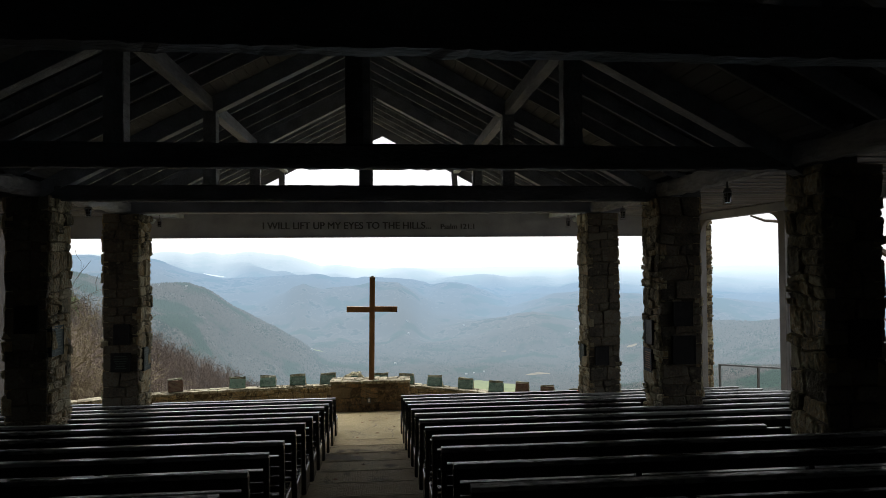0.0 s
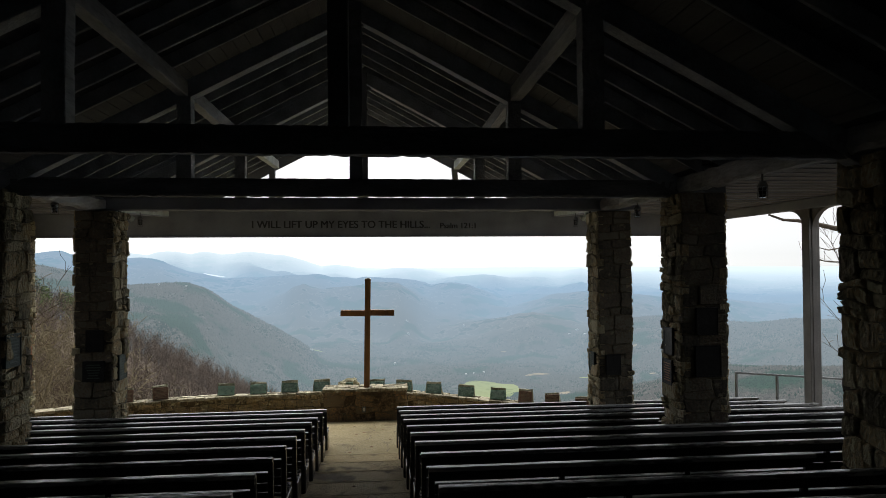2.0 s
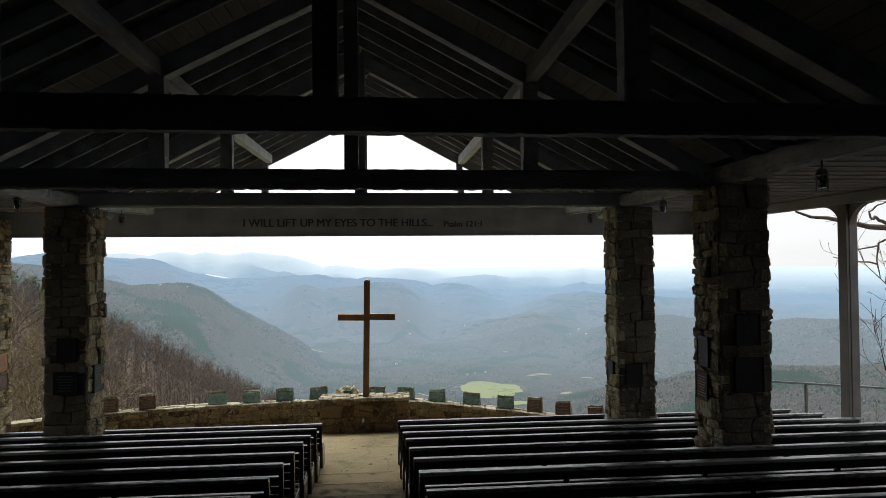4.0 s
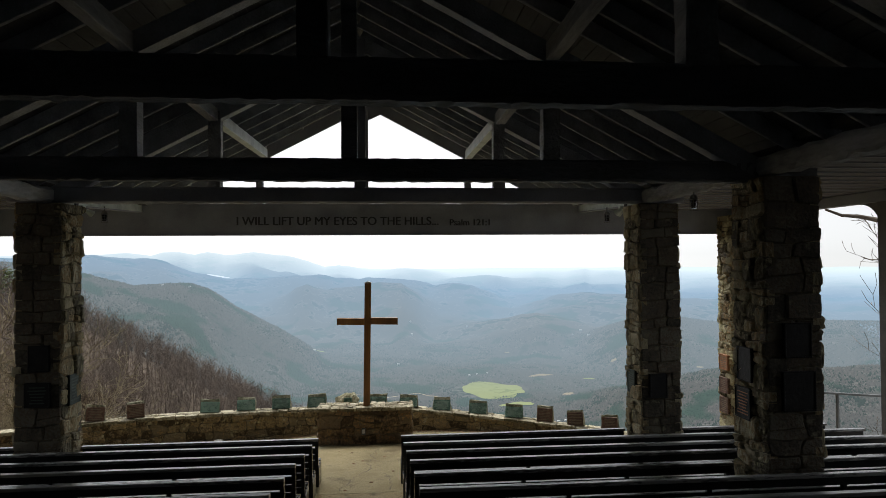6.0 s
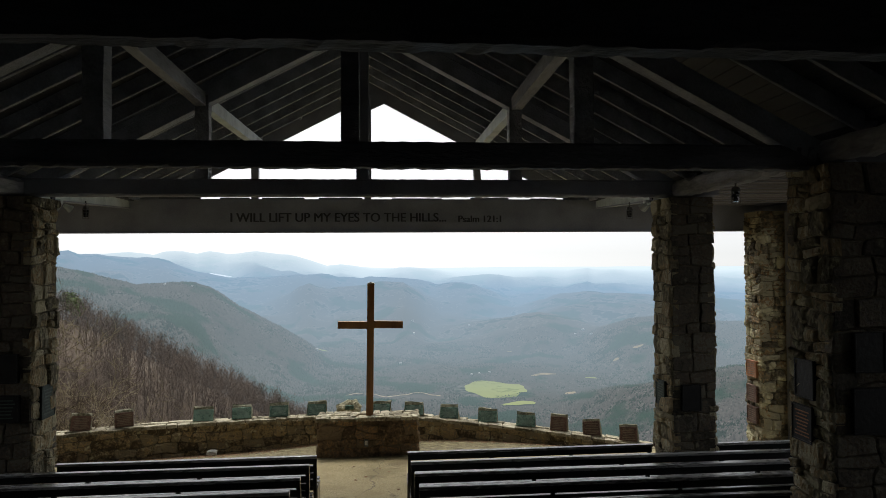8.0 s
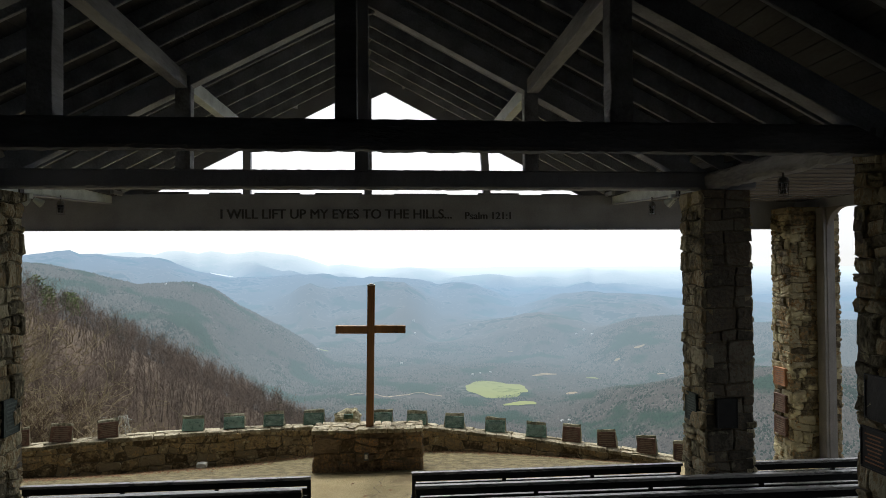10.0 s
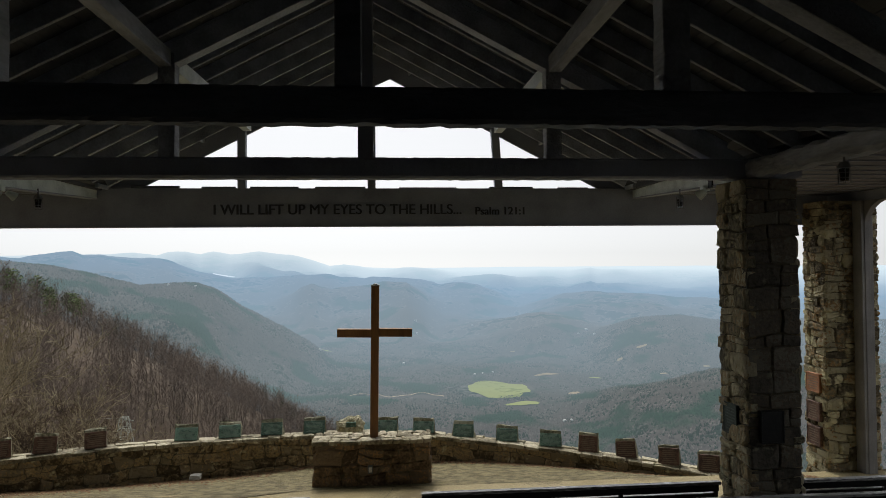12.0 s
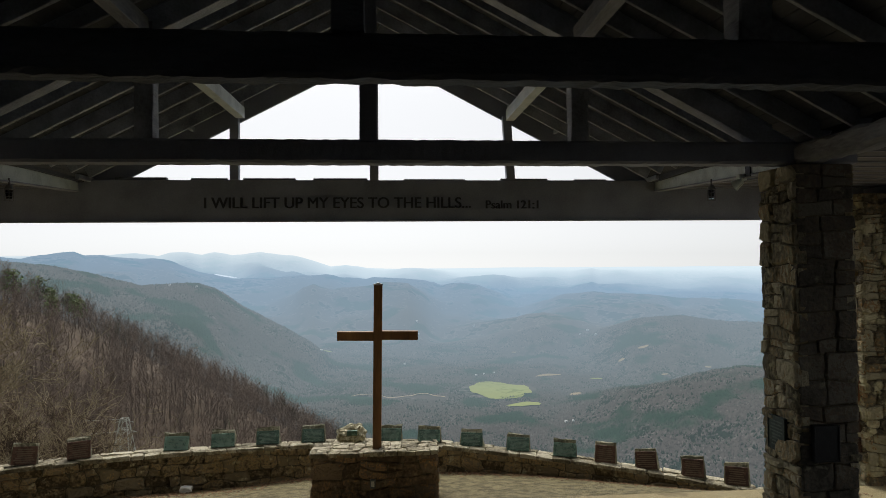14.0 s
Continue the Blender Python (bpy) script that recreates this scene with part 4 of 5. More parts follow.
# ---- lanterns, floodlights, wires ----
def lantern(x, y, z):
    ob = thing("lantern", "small black iron cage lantern hanging under the beam", "lantern", "hanging lanterns", at=(x, y, z))
    bm = bmesh.new()
    bmesh.ops.create_cone(bm, cap_ends=True, segments=12, radius1=0.075, radius2=0.045, depth=0.07, matrix=Matrix.Translation((x, y, z + 0.02)))
    part("cap", bm, IRON, ob)
    part("stem", tube(bmesh.new(), [(x, y, z + 0.05), (x, y, z + 0.16)], [0.014, 0.014], 6), IRON, ob)
    bm = bmesh.new()
    bmesh.ops.create_cone(bm, cap_ends=True, segments=12, radius1=0.04, radius2=0.052, depth=0.14, matrix=Matrix.Translation((x, y, z - 0.09)))
    part("glass", bm, GLASS, ob, "clear glass jar")
    for i in range(6):
        a = i * math.pi / 3
        part("cage_bar", tube(bmesh.new(), [(x + 0.066 * math.cos(a), y + 0.066 * math.sin(a), z - 0.01), (x + 0.068 * math.cos(a), y + 0.068 * math.sin(a), z - 0.19)], [0.0035, 0.0035], 4), IRON, ob)
    for h in (-0.07, -0.13, -0.19):
        pts = [(x + 0.068 * math.cos(a), y + 0.068 * math.sin(a), z + h) for a in np.linspace(0, 2 * math.pi, 13)]
        part("cage_ring", tube(bmesh.new(), pts, [0.0035] * 13, 4), IRON, ob)
    return ob


for x, y, z in ((-5.62, 17.7, 6.08), (5.54, 17.4, 6.04), (5.5, 13.2, 5.98), (5.53, 9.1, 5.94), (-5.4, 13.1, 6.04), (-5.45, 9.1, 5.96)):
    lantern(x, y, z)


def floodlight(x, y, z, s):
    ob = thing("floodlight", "twin-head pale floodlight fixed to the painted beam", "floodlight", "floodlights", at=(x, y, z))
    part("mount", boxed(x - 0.06, x + 0.06, y - 0.06, y + 0.06, z - 0.02, z + 0.07, bevel=0.01), PALE_PAINT, ob)
    part("back_plate", boxed(x + s * 0.03 - 0.012, x + s * 0.03 + 0.012, y - 0.2, y - 0.07, z + 0.02, z + 0.2, bevel=0.004), BRONZE, ob, "dark mounting plate")
    for d in (-0.1, 0.1):
        bm = bmesh.new()
        bmesh.ops.create_cone(bm, cap_ends=True, segments=14, radius1=0.075, radius2=0.035, depth=0.14, matrix=pose(x + d * 0.6 - s * 0.05, y + d, z - 0.06, 60, 0, 40 * s))
        part("lamp_head", bm, PALE_PAINT, ob)
    return ob


floodlight(5.57, 16.55, 6.09, 1)
floodlight(-5.57, 16.55, 6.09, -1)
for s in (-1, 1):
    for drop in (0.0, 0.055):
        bm = tube(bmesh.new(), [(s * (5.575 + 0.012 * math.sin(y * 3 + drop * 40)), y, 6.03 + 0.0416 * (y - 15.3) + 0.03 - drop - 0.02 * math.sin((y - 15.3) * 2.4)) for y in np.linspace(15.3, 16.5, 9)], [0.014] * 9, 6)
        solid("conduit", bm, GALVANISED, "thin pale conduit running along the painted beam", "conduit", "conduits on the beams")

# ---- railing beside the terrace ----
railing = thing("railing", "grey metal guard rail at the edge of the terrace", "railing", at=(10.0, 17.6, 0.8))
part("top_rail", timber((10.0, 17.6, 1.87), (16.5, 17.6, 1.35), 0.06, 0.05, 0, 1), RAIL_METAL, railing)
for i, x in enumerate((10.03, 11.2, 12.4, 13.6, 14.8, 16.0)):
    part("post", timber((x, 17.6, 0.2 - 0.5 * (x > 11)), (x, 17.6, 1.86 - 0.08 * (x - 10)), 0.06, 0.06, 0, 1, up=(0, 1, 0)), RAIL_METAL, railing)


# ---- the mountainside below, and the valley ----
def crest(y):
    return float(np.interp(y, [60, 150, 248, 310, 389, 490, 533, 640], [4, 0, -6, -21, -51, -115, -160, -257])), float(np.interp(y, [60, 248, 389, 490, 533, 640], [-165, -150, -142, -122, -94, -60]))


def ground_height(x, y):
    inside = min(max(y, -6), 22.8)
    pad = (floor_at(inside) if inside < 19 else gravel(0, inside)) - 0.35
    d = math.hypot(max(abs(x) - 11.5, 0), max(y - wall_y(min(max(x, -11), 11)) - 0.4, 0))
    z = pad - 0.55 * d - 0.9 * min(d, 1.5)
    if y < -6:
        z += 0.04 * (-6 - y)
    c, xc = crest(y)
    spur = c - (0.53 if x > xc else 0.05) * abs(x - xc)
    z = max(z, spur)
    z += 1.2 * noise.noise((x * 0.03, y * 0.03, 0)) * min(d / 30, 1) if d > 0 else 0
    return max(z, -345)


axis = np.sinh(np.linspace(-4.4, 4.4, 201)) / math.sinh(4.4) * 760
xs, ys = axis, axis + 12
verts = [(float(x), float(y), ground_height(float(x), float(y))) for y in ys for x in xs]
faces = [(j * 201 + i, j * 201 + i + 1, (j + 1) * 201 + i + 1, (j + 1) * 201 + i) for j in range(200) for i in range(200)]
mesh = bpy.data.meshes.new("ground")
mesh.from_pydata(verts, [], faces)
mesh.materials.append(LITTER)
mesh.polygons.foreach_set("use_smooth", [True] * len(mesh.polygons))
tagged(new("ground", mesh), "steep wooded mountainside covered in brown leaf litter", "ground", kind="structure")

RIDGES = (  # distance, fall of its sides, then bearings and the crest's rise or drop as seen from the terrace
    (4800, 0.20, (-60, -23.5, -21.5, -19.8, -18.9, -17.6, -16.4, -15.4, -14, -13.1, -11.7, -10.3, -8.8, -7.4, -5.6, -4.4, -2.9, -0.4, 3), (0.005, 0.0125, 0.0149, 0.0108, 0.0157, 0.0165, 0.0123, 0.0164, 0.0121, 0.0129, 0.0163, 0.0128, 0.0101, 0.0038, -0.0069, -0.0045, -0.0082, -0.0145, -0.03)),
    (3900, 0.24, (-60, -30.6, -29.3, -28.4, -27.7, -26.6, -25.8, -25.1, -23.9, -23.1, -21.1, -19.4, -18.5, -16.7, -15.8, -14, -12), (0.015, 0.0104, 0.0074, 0.0111, 0.0133, 0.0164, 0.0172, 0.011, 0.0125, 0.0101, 0.0076, 0.0059, 0.0017, -0.0127, -0.0187, -0.03, -0.06)),
    (3760, 0.26, (-25, -22.3, -20.6, -18.9, -17.6, -15.8, -13.6, -11.2, -8.8, -5.9, -4.4, -2.6, -1.9, 0.1, 2.7, 3.7, 6), (-0.04, -0.0194, -0.0183, -0.0122, -0.0141, -0.0187, -0.0235, -0.0241, -0.0204, -0.0201, -0.0256, -0.0277, -0.0252, -0.0264, -0.0304, -0.036, -0.06)),
    (2150, 0.29, (-60, -36, -30.6, -28.8, -27, -25.1, -23.1, -21.1, -19.8, -18.5, -16.7, -15.4, -14.5, -13.1, -11.7, -9.8, -7, -4), (0.02, 0.009, 0.0045, 0.0014, -0.0034, -0.0115, -0.0223, -0.0302, -0.0299, -0.0287, -0.0293, -0.0381, -0.0494, -0.0687, -0.0822, -0.1, -0.132, -0.18)),
    (3250, 0.40, (-15, -11.5, -8.8, -8.1, -7.1, -6.4, -5.4, -3.9, -2.4, -0.9, 1.2, 2.2, 3.2, 4.7, 6.8, 9), (-0.1, -0.068, -0.049, -0.0388, -0.0338, -0.0392, -0.043, -0.0398, -0.0366, -0.0316, -0.0337, -0.0445, -0.0563, -0.0654, -0.072, -0.12)),
    (1450, 0.24, (13, 15.4, 19.8, 24.9, 29.2, 35.2, 60), (-0.27, -0.232, -0.2, -0.177, -0.163, -0.152, -0.13)),
    (4640, 0.16, (-6, -3.5, 0.9, 2.6, 4.6, 9), (-0.04, -0.024, -0.0105, -0.011, -0.017, -0.04)),
    (4600, 0.16, (10, 13.4, 15.8, 16.8, 17.6, 18.3, 20, 22.1, 24.8, 29.2, 36), (-0.03, -0.0181, -0.0191, -0.0157, -0.0131, -0.0166, -0.0159, -0.0202, -0.0211, -0.021, -0.03)),
    (4200, 0.22, (1, 3.7, 4.7, 5.8, 7.8, 9.8, 11.3, 14.4, 15.3, 18.3, 22), (-0.06, -0.0367, -0.0315, -0.0263, -0.0238, -0.0222, -0.0277, -0.0287, -0.034, -0.0374, -0.06)),
    (4250, 0.2, (13, 16.8, 20.2, 24.8, 29.1, 60), (-0.06, -0.0366, -0.0375, -0.039, -0.039, -0.03)),
    (3650, 0.3, (1, 2.9, 4.7, 6.0, 7.5, 9.3, 12), (-0.09, -0.05, -0.038, -0.0345, -0.037, -0.048, -0.08)),
    (3350, 0.25, (9, 13.3, 15.3, 17.8, 20.2, 22.5, 23.4, 24.6, 26.6, 29.1, 34), (-0.09, -0.0612, -0.0524, -0.0479, -0.0502, -0.0524, -0.054, -0.0579, -0.0574, -0.0599, -0.07)),
    (2850, 0.22, (4, 6.7, 10.3, 13.3, 15.8, 18.3, 22), (-0.13, -0.106, -0.091, -0.081, -0.086, -0.096, -0.13)),
    (2500, 0.22, (15, 18.3, 21.1, 24.8, 28.6, 33, 40), (-0.14, -0.108, -0.09, -0.083, -0.092, -0.088, -0.08)))
TABLES = []
for i, (dist, fall, bearings, rises) in enumerate(RIDGES):
    TABLES.append((dist, fall, [(5 + dist * float(np.interp(q, bearings, rises, left=rises[0] if bearings[0] < -50 else -0.4, right=rises[-1] if bearings[-1] > 50 else -0.4)) + 0.0007 * dist * noise.noise((q * 1.4, i * 5.1, 2)), dist + 130 * noise.noise((q * 0.11, i, 0))) for q in np.arange(-66, 66, 0.2)]))


def valley_height(x, y):
    r = math.hypot(x, y)
    z = -338.0
    if r > 2300:
        z += 296 * min((r - 2300) / 2600, 1.0) ** 1.25
    low = z
    q = (math.degrees(math.atan2(x, y)) + 66) * 5
    k = min(max(int(q), 0), 658)
    q -= k
    gully = 1 + 0.45 * noise.noise((x * 0.0042, y * 0.0042, 5.0))
    for dist, fall, table in TABLES:
        if abs(r - dist) < 1500:
            (za, da), (zb, db) = table[k], table[k + 1]
            top = za + (zb - za) * q
            off = r - (da + (db - da) * q)
            h = top - fall * gully * (math.sqrt(off * off + 16900) - 130)
            d = h - z
            if d > 30:
                z = h
            elif d > -30:
                z = h if d > 30 else (z + h) / 2 + (d * d + 900) / 120
    knolls = noise.fractal((x * 0.0052, y * 0.0042, 8.0), 0.9, 2.0, 5)
    hills = noise.fractal((x * 0.0021 + 3.1, y * 0.0030, 2.0), 1.0, 2.1, 4)
    swell = min(max((r - 1650) / 700, 0), 1) * (0.12 + 0.88 * min(max((4500 - r) / 1100, 0), 1))
    swell *= 0.35 + 0.65 * min(max((x / max(y, 1) + 0.22) / 0.15, 0), 1)      # the ridge to the west is smoother
    return z + knolls * (2 + 5 * min(max((4700 - r) / 900, 0), 1)) + 30 * hills * swell / (1 + max(z - low, 0) / 40)


bearings = [-62 + 2 * k for k in range(12)] + [-38 + 0.2 * k for k in range(381)] + [40 + 2 * k for k in range(12)]
na, nr = len(bearings), 320
verts, faces = [], []
for j in range(nr):
    r = 560 * (4850 / 560) ** (j / (nr - 1))
    for i in range(na):
        a = radians(bearings[i])
        x, y = r * math.sin(a), r * math.cos(a)
        verts.append((x, y, valley_height(x, y)))
faces = [(j * na + i, j * na + i + 1, (j + 1) * na + i + 1, (j + 1) * na + i) for j in range(nr - 1) for i in range(na - 1)]
mesh = bpy.data.meshes.new("backdrop_valley")
mesh.from_pydata(verts, [], faces)
mesh.polygons.foreach_set("use_smooth", [True] * len(mesh.polygons))


def hazed_land(name, tones, grain=0.012, fine=0.05, each=0.0, spots=None):
    """Distant land; haze is painted in as emission that grows with distance."""
    m = surface(name, tones, grain, rough=(0.9, 1.0), bump=0.0, bump_scale=fine, each=each, island=True, span=0.42, grain=1.15, spots=spots)
    n, link = m.node_tree.nodes, m.node_tree.links.new
    out, shader = n["Material Output"], n["Principled BSDF"]
    shader.inputs["Specular IOR Level"].default_value = 0.0
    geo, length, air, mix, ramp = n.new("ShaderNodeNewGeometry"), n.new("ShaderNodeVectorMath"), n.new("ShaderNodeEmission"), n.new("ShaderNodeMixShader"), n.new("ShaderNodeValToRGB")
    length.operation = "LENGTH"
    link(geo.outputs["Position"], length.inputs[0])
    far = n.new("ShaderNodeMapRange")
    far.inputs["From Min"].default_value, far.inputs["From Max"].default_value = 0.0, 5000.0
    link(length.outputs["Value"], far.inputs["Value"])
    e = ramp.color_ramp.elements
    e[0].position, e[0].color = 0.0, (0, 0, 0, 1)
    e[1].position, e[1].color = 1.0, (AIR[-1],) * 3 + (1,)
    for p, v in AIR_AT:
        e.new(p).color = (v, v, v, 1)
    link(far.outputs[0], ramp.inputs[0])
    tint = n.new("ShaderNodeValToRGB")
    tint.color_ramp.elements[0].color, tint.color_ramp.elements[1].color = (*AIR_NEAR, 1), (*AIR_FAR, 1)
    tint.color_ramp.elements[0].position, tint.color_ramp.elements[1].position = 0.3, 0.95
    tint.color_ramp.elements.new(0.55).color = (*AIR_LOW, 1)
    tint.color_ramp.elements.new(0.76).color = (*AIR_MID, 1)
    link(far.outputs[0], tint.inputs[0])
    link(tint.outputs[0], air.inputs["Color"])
    # The painted haze thickens towards the valley floor.
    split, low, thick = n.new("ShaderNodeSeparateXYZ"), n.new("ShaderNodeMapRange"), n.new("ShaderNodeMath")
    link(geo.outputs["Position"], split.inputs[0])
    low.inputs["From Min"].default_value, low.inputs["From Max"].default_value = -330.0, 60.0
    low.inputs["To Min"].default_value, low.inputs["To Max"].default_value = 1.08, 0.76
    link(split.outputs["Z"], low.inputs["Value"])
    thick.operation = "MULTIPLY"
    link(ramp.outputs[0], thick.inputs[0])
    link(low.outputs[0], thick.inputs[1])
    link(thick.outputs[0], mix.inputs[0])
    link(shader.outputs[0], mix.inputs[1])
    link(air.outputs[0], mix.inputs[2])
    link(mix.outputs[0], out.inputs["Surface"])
    return m


# Haze put into the far materials: its share by distance, then its colours.
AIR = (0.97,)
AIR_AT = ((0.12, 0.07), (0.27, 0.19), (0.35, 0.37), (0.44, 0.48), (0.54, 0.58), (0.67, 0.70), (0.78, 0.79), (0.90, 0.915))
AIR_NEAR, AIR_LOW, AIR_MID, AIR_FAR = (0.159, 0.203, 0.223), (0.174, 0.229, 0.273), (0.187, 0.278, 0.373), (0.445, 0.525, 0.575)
WOOD_TONES = [(0.017, 0.027, 0.018), (0.045, 0.047, 0.038), (0.08, 0.07, 0.063), (0.14, 0.121, 0.111)]
EVERGREEN = ((0.02, 0.045, 0.026), 0.0065, 0.54)
mesh.materials.append(hazed_land("far_winter_woods", WOOD_TONES, 0.0035, 0.022, spots=EVERGREEN))
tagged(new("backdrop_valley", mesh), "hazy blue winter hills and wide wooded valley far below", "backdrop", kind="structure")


def patch(name, bearing, dist, along, across, turn, material, label, lift=2.5, seed=1):
    """An open field laid over the valley floor."""
    rnd = random.Random(seed)
    a = radians(bearing)
    cx, cy = dist * math.sin(a), dist * math.cos(a)
    bm = bmesh.new()
    mid = bm.verts.new((cx, cy, valley_height(cx, cy) + lift))
    rim, inner = [], []
    for i in range(28):
        t = 2 * math.pi * i / 28
        k = 1 + 0.28 * noise.noise((math.cos(t) * 1.7 + seed, math.sin(t) * 1.7, seed))
        u, w = along * k * math.cos(t), across * k * math.sin(t)
        x, y = cx + u * math.cos(radians(turn)) - w * math.sin(radians(turn)), cy + u * math.sin(radians(turn)) + w * math.cos(radians(turn))
        rim.append(bm.verts.new((x, y, valley_height(x, y) + lift)))
        hx, hy = (x + cx) / 2, (y + cy) / 2
        inner.append(bm.verts.new((hx, hy, valley_height(hx, hy) + lift)))
    for i in range(28):
        j = (i + 1) % 28
        bm.faces.new((mid, inner[i], inner[j]))
        bm.faces.new((inner[i], rim[i], rim[j], inner[j]))
    return solid(name, bm, material, label, "field", kind="structure")


GREEN_FIELD = hazed_land("far_green_field", [(0.17, 0.20, 0.055), (0.25, 0.275, 0.09)])
TAN_FIELD = hazed_land("far_tan_field", [(0.20, 0.16, 0.10), (0.28, 0.22, 0.14)])
DIRT = hazed_land("far_dirt_track", [(0.28, 0.22, 0.14), (0.38, 0.31, 0.21)])
ROOFS = hazed_land("far_pale_roof", [(0.4, 0.4, 0.4), (0.55, 0.55, 0.54)])


def dist_at(bearing, drop, near, far):
    """How far off the land lies at a given downward slope from the terrace."""
    a = radians(bearing)
    return min(np.linspace(near, far, 300), key=lambda r: abs((valley_height(r * math.sin(a), r * math.cos(a)) - 5) / r + drop))


patch("field", 9.2, dist_at(9.2, 0.203, 1400, 1900), 80, 115, 8, GREEN_FIELD, "bright green winter field among bare woods", seed=2)
patch("field", 11.6, dist_at(11.6, 0.224, 1300, 1700), 45, 18, 0, GREEN_FIELD, "narrow green field beside the woods", seed=4)
patch("field", 16.0, dist_at(16, 0.207, 1400, 1900), 14, 26, -20, TAN_FIELD, "small tan field in the valley", seed=5)
patch("field", 13.8, dist_at(13.8, 0.178, 1500, 2100), 38, 14, 5, TAN_FIELD, "pale pasture in the valley", 1.5, seed=6)
patch("field", -6.2, dist_at(-6.2, 0.138, 1900, 2700), 32, 20, 0, GREEN_FIELD, "pale green clearing among woods", seed=7)
patch("pond", -14.6, dist_at(-14.6, 0.0235, 3000, 4500), 60, 22, 0, hazed_land("far_water", [(0.8, 0.85, 0.9), (0.9, 0.92, 0.95)]), "bright sliver of lake between the hills", 16, seed=8)

rnd = random.Random(77)
for k in range(7):
    b, drop = rnd.uniform(-8, 27), rnd.uniform(0.13, 0.2)
    w = rnd.uniform(7, 20)
    patch("field", b, dist_at(b, drop, 1500, 3000), w, w * rnd.uniform(0.4, 0.9), rnd.uniform(-25, 25), rnd.choice((GREEN_FIELD, TAN_FIELD, TAN_FIELD)), "small pale clearing in the valley woods", 2.0, seed=20 + k)

# a pale dirt track winding over the valley floor
bm = bmesh.new()
last = None
for i in range(40):
    b = radians(-3.9 + 8.4 * i / 39)
    r = 1622 + 16 * math.sin(i * 0.27) + 5 * math.sin(i * 0.7)
    pair = []
    for w in (-3, 3):
        x, y = (r + w) * math.sin(b), (r + w) * math.cos(b)
        pair.append(bm.verts.new((x, y, valley_height(x, y) + 3.5)))
    if last:
        bm.faces.new((last[0], pair[0], pair[1], last[1]))
    last = pair
solid("dirt_track", bm, DIRT, "pale dirt track winding through the valley woods", "track", kind="structure")


def farmhouse(bearing, drop, near, far, wide, deep, high):
    r = dist_at(bearing, drop, near, far)
    x, y = r * math.sin(radians(bearing)), r * math.cos(radians(bearing))
    z = valley_height(x, y)
    ob = thing("farmhouse", "tiny pale farm building far down in the valley", "house", "far farm buildings", at=(x, y, z))
    part("wall", boxed(x - wide / 2, x + wide / 2, y - deep / 2, y + deep / 2, z - 2, z + high), ROOFS, ob)
    part("roof", prism([(x - wide / 2 - 0.5, z + high), (x + wide / 2 + 0.5, z + high), (x + wide / 2 - 1, z + high * 1.6), (x - wide / 2 + 1, z + high * 1.6)], y - deep / 2 - 0.5, y + deep / 2 + 0.5), ROOFS, ob)
    return ob


for bearing, drop, near, far, wide, deep, high in ((7.3, 0.180, 1500, 2100, 16, 10, 6), (8.0, 0.178, 1500, 2100, 12, 10, 5), (8.9, 0.176, 1500, 2100, 14, 9, 5), (15.2, 0.25, 1100, 1500, 16, 10, 6), (15.8, 0.248, 1100, 1500, 12, 9, 5),
                                                  (-6.5, 0.137, 2000, 2700, 26, 12, 7), (6.6, 0.026, 3500, 4400, 30, 14, 10), (2.0, 0.095, 2400, 3200, 22, 12, 7), (-18.9, 0.033, 1800, 2200, 14, 10, 8), (-16.8, 0.036, 1800, 2200, 14, 10, 8), (16.5, 0.115, 2200, 2900, 16, 10, 6)):
    farmhouse(bearing, drop, near, far, wide * 0.42, deep * 0.45, high * 0.45)

rnd = random.Random(78)
for k in range(5):
    b, drop = rnd.uniform(-4, 22), rnd.uniform(0.1, 0.19)
    farmhouse(b, drop, 1500, 3600, rnd.uniform(6, 11), rnd.uniform(5, 8), rnd.uniform(3, 4.5))

# woods on the valley floor: thousands of small rough crowns
rnd = np.random.RandomState(4)
count = 157000
az = np.radians(rnd.uniform(-34, 44, count))
rr = rnd.uniform(850 ** 0.7, 2550 ** 0.7, count) ** (1 / 0.7)
tx, ty = rr * np.sin(az), rr * np.cos(az)
opens = [(ob.data.vertices[0].co[:2], max((Vector(v.co[:2]) - Vector(ob.data.vertices[0].co[:2])).length for v in ob.data.vertices) * 0.8) for ob in scene.objects if ob.name.startswith(("field", "pond"))]
keep = np.ones(count, bool)
keep &= ~((abs(rr - 1612) < 20) & (np.degrees(az) > -4.2) & (np.degrees(az) < 4.8))
for (fx, fy), fr in opens:
    keep &= np.hypot((tx - fx) / fr, (ty - fy) / fr) > 1
tx, ty = tx[keep], ty[keep]
tz = np.array([valley_height(float(a), float(b)) for a, b in zip(tx, ty)])
n = len(tx)
size = rnd.uniform(1.8, 3.8, n)
tall = size * rnd.uniform(1.0, 1.7, n)
spin = rnd.uniform(0, 6.28, n)
unit = [(math.cos(k * 1.571), math.sin(k * 1.571), -0.15) for k in range(4)] + [(0.2, 0.1, 0.85)]
local = [(0, 1, 4), (1, 2, 4), (2, 3, 4), (3, 0, 4)]
co = np.zeros((n, 5, 3))
for k, (a, b, c) in enumerate(unit):
    jig = rnd.uniform(0.7, 1.3, n)
    co[:, k, 0] = tx + size * jig * (a * np.cos(spin) - b * np.sin(spin))
    co[:, k, 1] = ty + size * jig * (a * np.sin(spin) + b * np.cos(spin))
    co[:, k, 2] = tz + tall * c * jig
tri = (np.array(local)[None] + 5 * np.arange(n)[:, None, None]).reshape(-1, 3)
mesh = bpy.data.meshes.new("valley_woods")
